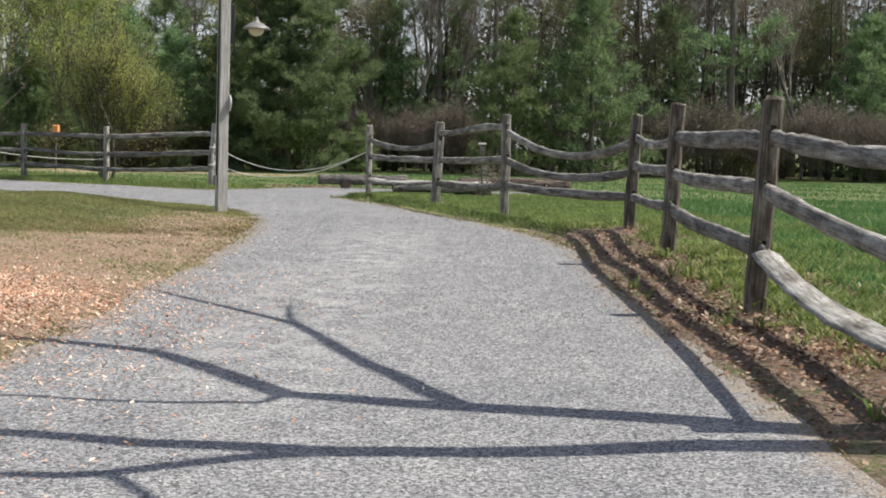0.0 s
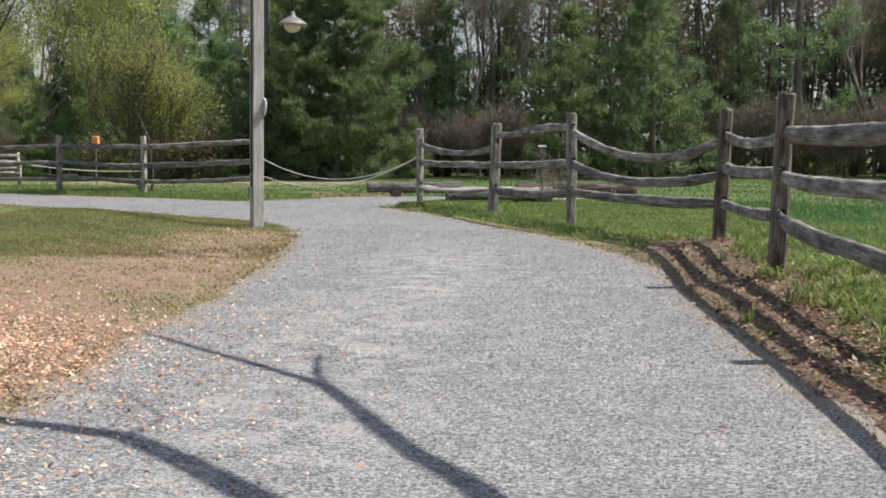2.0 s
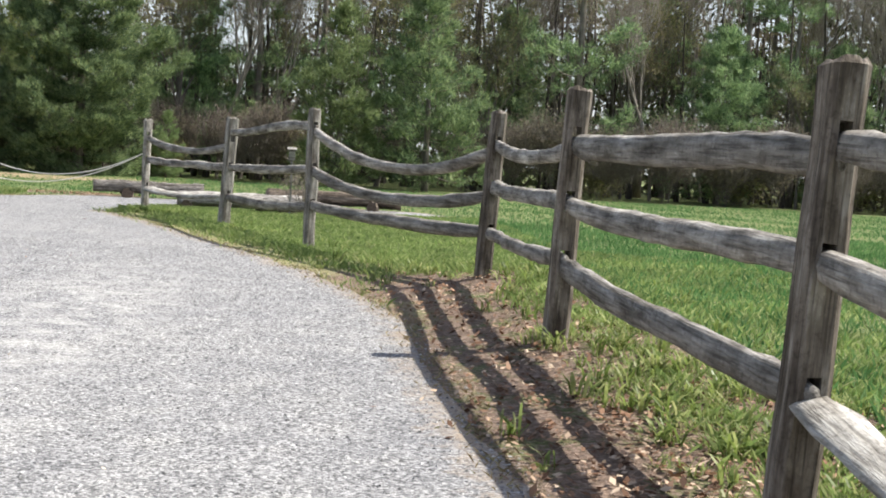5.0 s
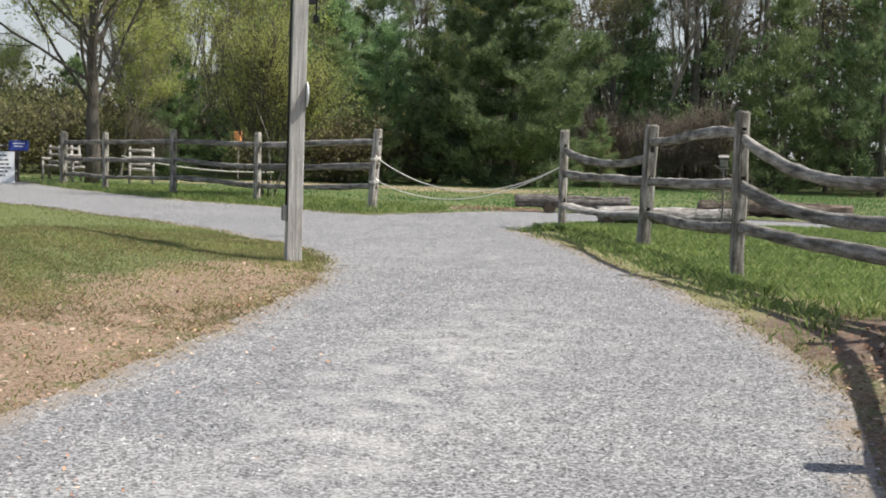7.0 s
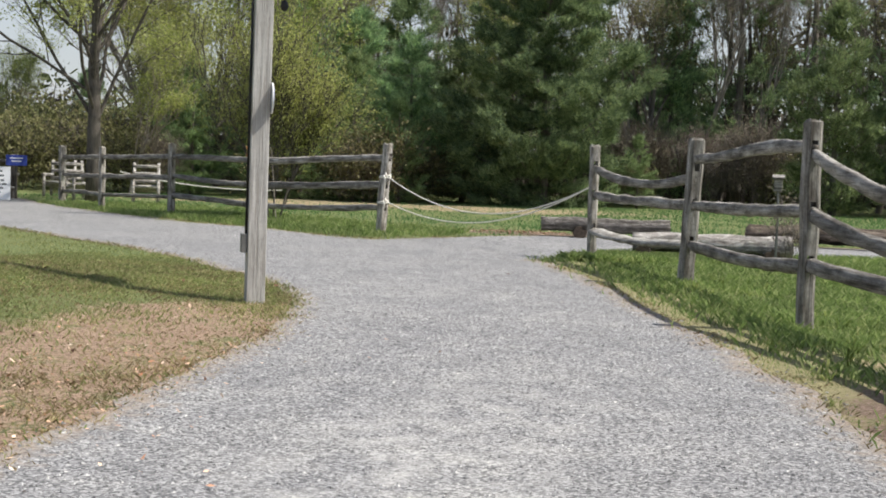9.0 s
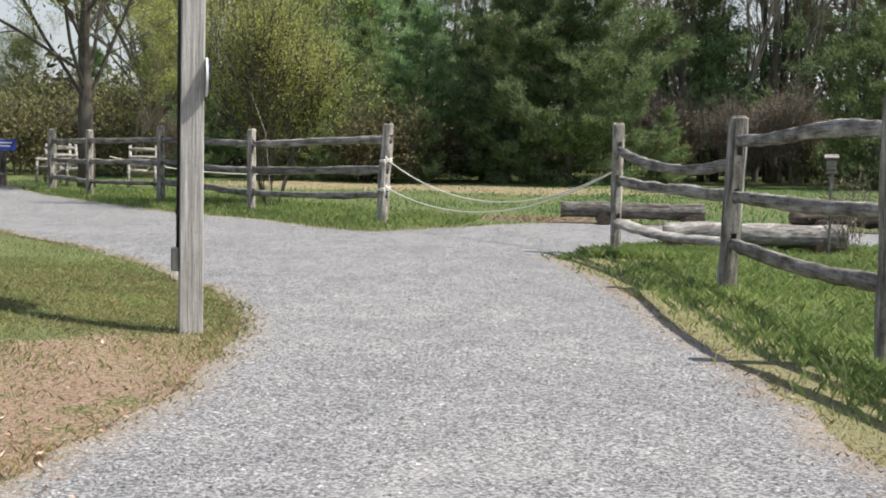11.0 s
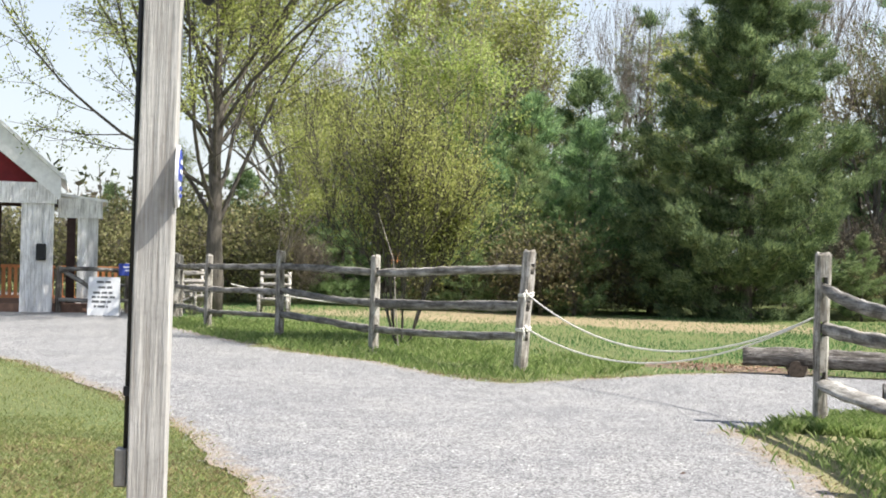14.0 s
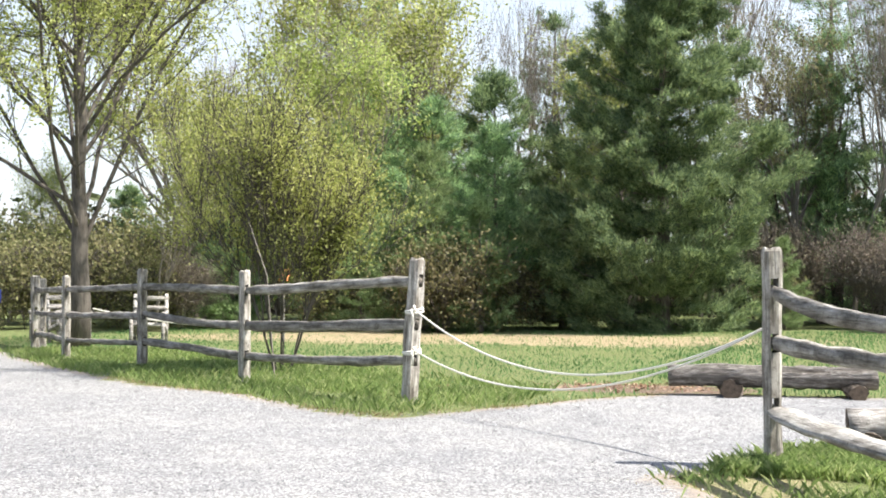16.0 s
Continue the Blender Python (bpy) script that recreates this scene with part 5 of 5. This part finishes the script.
# ---- log seats ----
def log_geo(length, r, seed, flat=0.0):
    g = rng(seed)
    n = 26
    s = np.linspace(-0.5, 0.5, n)
    pts = np.stack([s * length, 0.02 * np.sin(s * 5 + seed), r + 0.015 * np.sin(s * 7 + seed)], -1)
    out = Geo()
    rad = r * (1 + 0.06 * np.sin(s * 9 + seed) + g.normal(0, 0.02, n))
    out.tube(pts, rad, 14, caps=False, rough=0.13, seed=seed)
    if flat:
        v = out.v[0]
        v[:, 2] = np.minimum(v[:, 2], 2 * r - flat + 0.01 * np.sin(v[:, 0] * 8))
    a = len(out.v[0])
    out.f += [tuple(range(14))[::-1], tuple(range(a - 14, a))]
    out.m += [1, 1]
    return out


def build_log_seat(x, y, turn, length, r, lift, mat, end, feet, seed, label):
    t = thing("log_bench", pose(x, y, 0.004, 0, 0, turn), label, "bench", "log seats by the path")
    part("seat_log", log_geo(length, r, seed, r * 0.12), (mat, end), t, smooth=True, m=pose(0, 0, lift))
    for k, fx in enumerate(feet):
        part("foot_log", log_geo(0.62, 0.1, seed + 3 + k), (M_LOGDARK, M_LOGEND), t, m=pose(fx, -0.06, -0.02, 0, 0, 92))


def build_logs():
    build_log_seat(-1.7, 33.8, 6, 2.3, 0.135, 0.1, M_LOGGREY, M_LOGRED, (-0.45, 0.9), 3, "weathered split log bench on two short cross logs")
    build_log_seat(0.42, 28.95, 6, 2.2, 0.14, 0.1, M_LOG, M_LOGEND, (-0.98, 0.8), 9, "bleached peeling log bench on short cross logs")
    build_log_seat(2.2, 33.4, -14, 2.9, 0.14, 0.1, M_LOGDARK, M_LOGEND, (-0.9, 0.9), 14, "dark weathered log bench on short cross logs")


def build_birdhouse():
    t = thing("birdhouse", pose(1.29, 28.45, float(rise(1.29, 28.45))), "small grey birdhouse on a thin metal pole", "birdhouse")
    g = Geo()
    g.tube([(0, 0, -0.2), (0.01, 0, 0.6), (0, 0, 1.0)], 0.018, 6)
    part("pole", g, M_METAL, t)
    g = Geo()
    g.box(-0.055, 0.055, -0.05, 0.05, 1.0, 1.18)
    part("box", g, M_RAIL, t, bevel=0.006)
    g = Geo()
    g.add([(-0.08, -0.08, 1.17), (0.08, -0.08, 1.17), (0.08, 0.07, 1.21), (-0.08, 0.07, 1.21), (-0.08, -0.08, 1.19), (0.08, -0.08, 1.19), (0.08, 0.07, 1.23), (-0.08, 0.07, 1.23)],
          [(3, 2, 1, 0), (4, 5, 6, 7), (0, 1, 5, 4), (1, 2, 6, 5), (2, 3, 7, 6), (3, 0, 4, 7)])
    part("roof", g, M_RAIL, t, "grey sloping roof")
    t = tree("sapling", limb_tree(181, 1.25, 0.5, 0.018, 2, 2, 4, 0.006, 1.0, 0.2, 4, leaf_spread=0.06, radius_end=0.003), (M_BARK, M_BUDS), at(1.52, 28.7), "thin reddish bare sapling beside the birdhouse", "sapling")
    s = thing("orange_marker", pose(-12.8, 44.0, 0), "small orange marker on a thin stake", "marker")
    g = Geo()
    g.tube([(0, 0, -0.1), (0, 0, 1.34)], 0.02, 6)
    part("stake", g, M_RAIL, s)
    g = Geo()
    g.box(-0.1, 0.1, -0.09, 0.09, 1.3, 1.58)
    part("box", g, M_ORANGE, s, "faded orange box", bevel=0.02)
    s = thing("leaning_pole", pose(-8.3, 34.35, 0), "thin pale pole leaning up out of the shrub", "pole")
    g = Geo()
    g.tube([(0.05, 0.1, -0.05), (-0.12, 0.2, 1.4), (-0.5, 0.4, 2.15)], [0.009, 0.007, 0.005], 5)
    part("pole", g, M_TWIG, s)


# ---- the lodge and what stands before it ----
def build_lodge():
    """An open-fronted timber lodge; local x runs along its front, y into it."""
    base = pose(-20.1, 40.2, 0, 0, 0, 38.1)
    t = thing("lodge", base, "whitewashed timber lodge with red gable and open porch", "building")

    def boards(name, x0, x1, y0, y1, z0, z1, pitch=0.24):
        g = Geo()
        g.box(x0 + 0.01, x1 - 0.01, y0, y1, z0 + 0.003, z1 - 0.003)
        core = part(name, g, M_WHITEBOARD, t)
        n = max(1, round((x1 - x0) / pitch))
        for i in range(n):
            g = Geo()
            a, c = x0 + (x1 - x0) * i / n, x0 + (x1 - x0) * (i + 1) / n
            g.box(a + 0.007, c - 0.007, y0 - 0.022 - 0.005 * (i % 2), y0 - 0.002, z0, z1)
            part("board", g, M_WHITEBOARD, core)

    boards("pillar", -0.37, 0.36, 0, 0.4, 0, 2.5)
    boards("pillar", -6.4, -5.7, 0, 0.4, 0, 2.5)
    boards("pillar", 0.88, 1.36, 0.5, 0.8, 0.0, 2.25)
    boards("fascia", -6.5, 0.42, -0.05, 0.1, 2.5, 2.98, pitch=0.5)
    boards("fascia", 0.43, 1.45, 0.42, 0.55, 2.2, 2.66, pitch=0.5)
    g = Geo()
    g.box(0.64, 0.84, 0.62, 0.8, 0, 2.22)
    part("porch_post", g, M_DARKWOOD, t, "dark stained post")
    g = Geo()
    g.add([(0.42, 0.4, 2.72), (1.55, 0.36, 2.58), (1.55, 3.5, 2.58), (0.42, 3.5, 2.72), (0.42, 0.4, 2.78), (1.55, 0.36, 2.64), (1.55, 3.5, 2.64), (0.42, 3.5, 2.78)],
          [(3, 2, 1, 0), (4, 5, 6, 7), (0, 1, 5, 4), (1, 2, 6, 5), (2, 3, 7, 6), (3, 0, 4, 7)])
    part("wing_roof", g, M_ROOF, t)
    # gable: barge boards, red boarding set back, and the two slopes of the roof
    ridge_x, ridge_z, eave_z = -3.0, 5.9, 2.9
    for s in (1, -1):
        ex = ridge_x + s * 3.5
        g = Geo()
        v = []
        for y in (-0.12, 0.02):
            v += [(ex, y, eave_z - 0.32), (ex, y, eave_z + 0.2), (ridge_x, y, ridge_z + 0.2), (ridge_x, y, ridge_z - 0.5)]
        g.add(v, [(0, 1, 2, 3), (7, 6, 5, 4), (0, 4, 5, 1), (1, 5, 6, 2), (2, 6, 7, 3), (3, 7, 4, 0)])
        part("barge_board", g, M_ROOF, t, "pale barge board")
        g = Geo()
        v = []
        for y in (-0.2, 6.0):
            v += [(ex + s * 0.1, y, eave_z + 0.12), (ex + s * 0.1, y, eave_z + 0.22), (ridge_x, y, ridge_z + 0.32), (ridge_x, y, ridge_z + 0.205)]
        g.add(v, [(0, 1, 2, 3), (7, 6, 5, 4), (0, 4, 5, 1), (1, 5, 6, 2), (2, 6, 7, 3), (3, 7, 4, 0)])
        part("roof", g, M_ROOF, t)
    g = Geo()
    g.add([(-6.0, 0.35, 2.98), (0.1, 0.35, 2.98), (ridge_x, 0.35, ridge_z - 0.2), (-6.0, 0.45, 2.98), (0.1, 0.45, 2.98), (ridge_x, 0.45, ridge_z - 0.2)],
          [(0, 1, 2), (5, 4, 3), (0, 3, 4, 1), (1, 4, 5, 2), (2, 5, 3, 0)])
    part("gable", g, M_RED, t, "dark red gable boarding")
    g = Geo()
    g.box(-6.4, 1.4, 0.05, 5.8, -0.1, 0.2)
    part("deck", g, M_DECK, t, "brown plank deck")
    g = Geo()
    g.box(-6.3, -1.15, 2.6, 2.8, 0.2, 2.5)
    part("wall", g, M_CREAM, t, "cream inner wall")
    g = Geo()
    g.box(-1.15, -0.95, 2.55, 2.8, 0.2, 2.5)
    part("door_jamb", g, M_DARKWOOD, t, "dark door frame")
    g = Geo()
    g.box(-6.4, 0.4, 2.5, 2.8, 2.505, 2.7)
    part("door_frame", g, M_DARKWOOD, t, "dark door frame")
    # orange slatted gates inside
    for x0, x1, y in ((-0.95, 0.35, 2.9), (0.45, 1.0, 2.6), (1.3, 1.9, 2.6)):
        gate = Geo()
        gate.box(x0, x1, y, y + 0.05, 0.98, 1.06)
        low = Geo()
        low.box(x0, x1, y, y + 0.05, 0.22, 0.3)
        part("gate_rail", low, M_ORANGE, t, "orange painted rail")
        gr = part("gate_rail", gate, M_ORANGE, t, "orange painted rail")
        n = int((x1 - x0) / 0.13)
        slat = None
        for i in range(n):
            g = Geo()
            g.box(-0.042, 0.042, 0, 0.03, 0.3, 0.98)
            slat = slat or g.mesh("slat", M_ORANGE)
            part("slat", slat, M_ORANGE, gr, m=pose(x0 + (i + 0.5) * (x1 - x0) / n, y + 0.01, 0))
    g = Geo()
    g.box(-0.02, 0.2, -0.14, -0.01, 1.2, 1.58)
    part("letter_box", g, M_BLACK, t, "black letter box", bevel=0.02)
    # rustic pole railing by the porch
    r = thing("pole_railing", base @ pose(0.5, -0.1, 0), "rustic railing of peeled poles beside the porch", "railing")
    for pts, rad in (([(0, 0, 1.0), (0.7, 0.05, 1.02), (1.5, 0.1, 0.98)], 0.05), ([(0.02, 0.02, 1.0), (0.5, 0.05, 0.72), (1.1, 0.1, 0.28)], 0.055), ([(0.0, 0.02, 0.3), (0.8, 0.02, 0.28), (1.6, 0.1, 0.3)], 0.05), ([(0.7, 0.08, 0.66), (1.2, 0.1, 0.66), (1.7, 0.12, 0.64)], 0.04)):
        g = Geo()
        g.tube(pts, rad, 8, rough=0.05, seed=3)
        part("pole", g, M_RAIL, r, smooth=True)
    for x, h in ((1.55, 1.15), (0.0, 1.05)):
        part("post", post_geo(h, 0.14, 0.13, [], 4), M_POST, r, m=pose(x, 0.12, 0))
    # sandwich board, its writing too small to read
    s = thing("sandwich_board", base @ pose(1.5, -1.3, 0.008, 0, 0, -8), "white folding sign board with dark lettering on the gravel", "sign")
    for tilt, y in ((-9, -0.16), (9, 0.16)):
        g = Geo()
        g.box(-0.34, 0.34, -0.012, 0.012, 0.0, 0.86)
        p = part("panel", g, M_SIGNWHITE, s, m=pose(0, y, 0, tilt, 0, 0))
        if y < 0:
            for z, w, off in ((0.75, 0.36, 0.02), (0.63, 0.3, 0.03), (0.51, 0.46, 0), (0.41, 0.5, 0), (0.31, 0.46, -0.02), (0.2, 0.3, -0.05)):
                x = off - w / 2
                k = 0
                while x < off + w / 2 - 0.03:
                    ln = 0.05 + 0.035 * ((k * 7 + int(z * 100)) % 4)
                    g = Geo()
                    g.box(x, min(x + ln, off + w / 2), -0.0165, -0.0125, z - 0.025, z + 0.025)
                    part("lettering", g, M_INK, p)
                    x += ln + 0.03
                    k += 1
    b = thing("blue_sign", base @ pose(2.1, -0.2, 0), "small blue sign board on a post", "sign")
    g = Geo()
    g.tube([(0, 0.04, -0.1), (0, 0.04, 1.2)], 0.035, 6)
    part("post", g, M_POST, b)
    g = Geo()
    g.box(-0.27, 0.27, -0.015, 0.015, 0.88, 1.16)
    bd = part("board", g, M_SIGNBLUE, b, bevel=0.006)
    for z, w in ((1.08, 0.34), (1.0, 0.26)):
        g = Geo()
        g.box(-w / 2, w / 2, -0.021, -0.016, z - 0.014, z + 0.014)
        part("lettering", g, M_SIGNWHITE, bd)


def build_chairs():
    t = thing("log_chair", pose(-15.0, 42.2, 0, 0, 0, 25), "rustic chair of pale peeled poles under the tree", "chair", "rustic chairs under the tree")

    def pole(name, p, q, r=0.04):
        g = Geo()
        g.tube([p, tuple((a + b) / 2 + 0.008 for a, b in zip(p, q)), q], [r, r * 1.05, r], 7, rough=0.04, seed=1)
        part(name, g, M_LOG, t, smooth=True)

    for x in (-0.32, 0.32):
        pole("leg", (x, -0.3, 0), (x, -0.28, 0.62))
        pole("leg", (x, 0.28, 0), (x, 0.42, 1.05))
        pole("armrest", (x, -0.36, 0.64), (x, 0.38, 0.62), 0.045)
    for z, y in ((0.55, 0.35), (0.95, 0.41), (0.75, 0.38)):
        pole("back_rail", (-0.36, y, z), (0.36, y, z), 0.045)
    for k in range(5):
        y = -0.26 + k * 0.13
        pole("seat_pole", (-0.36, y, 0.42 - 0.03 * k), (0.36, y, 0.42 - 0.03 * k), 0.045)
    copy_thing(t, pose(-17.2, 42.6, 0, 0, 0, 60))
    copy_thing(t, pose(-18.4, 43.6, 0, 0, 0, 10))


build_ground()
build_fences()
build_lamp()
build_ropes()
build_logs()
build_lodge()
build_chairs()
build_birdhouse()
build_trees()
build_litter()
build_grass()
build_pebbles()
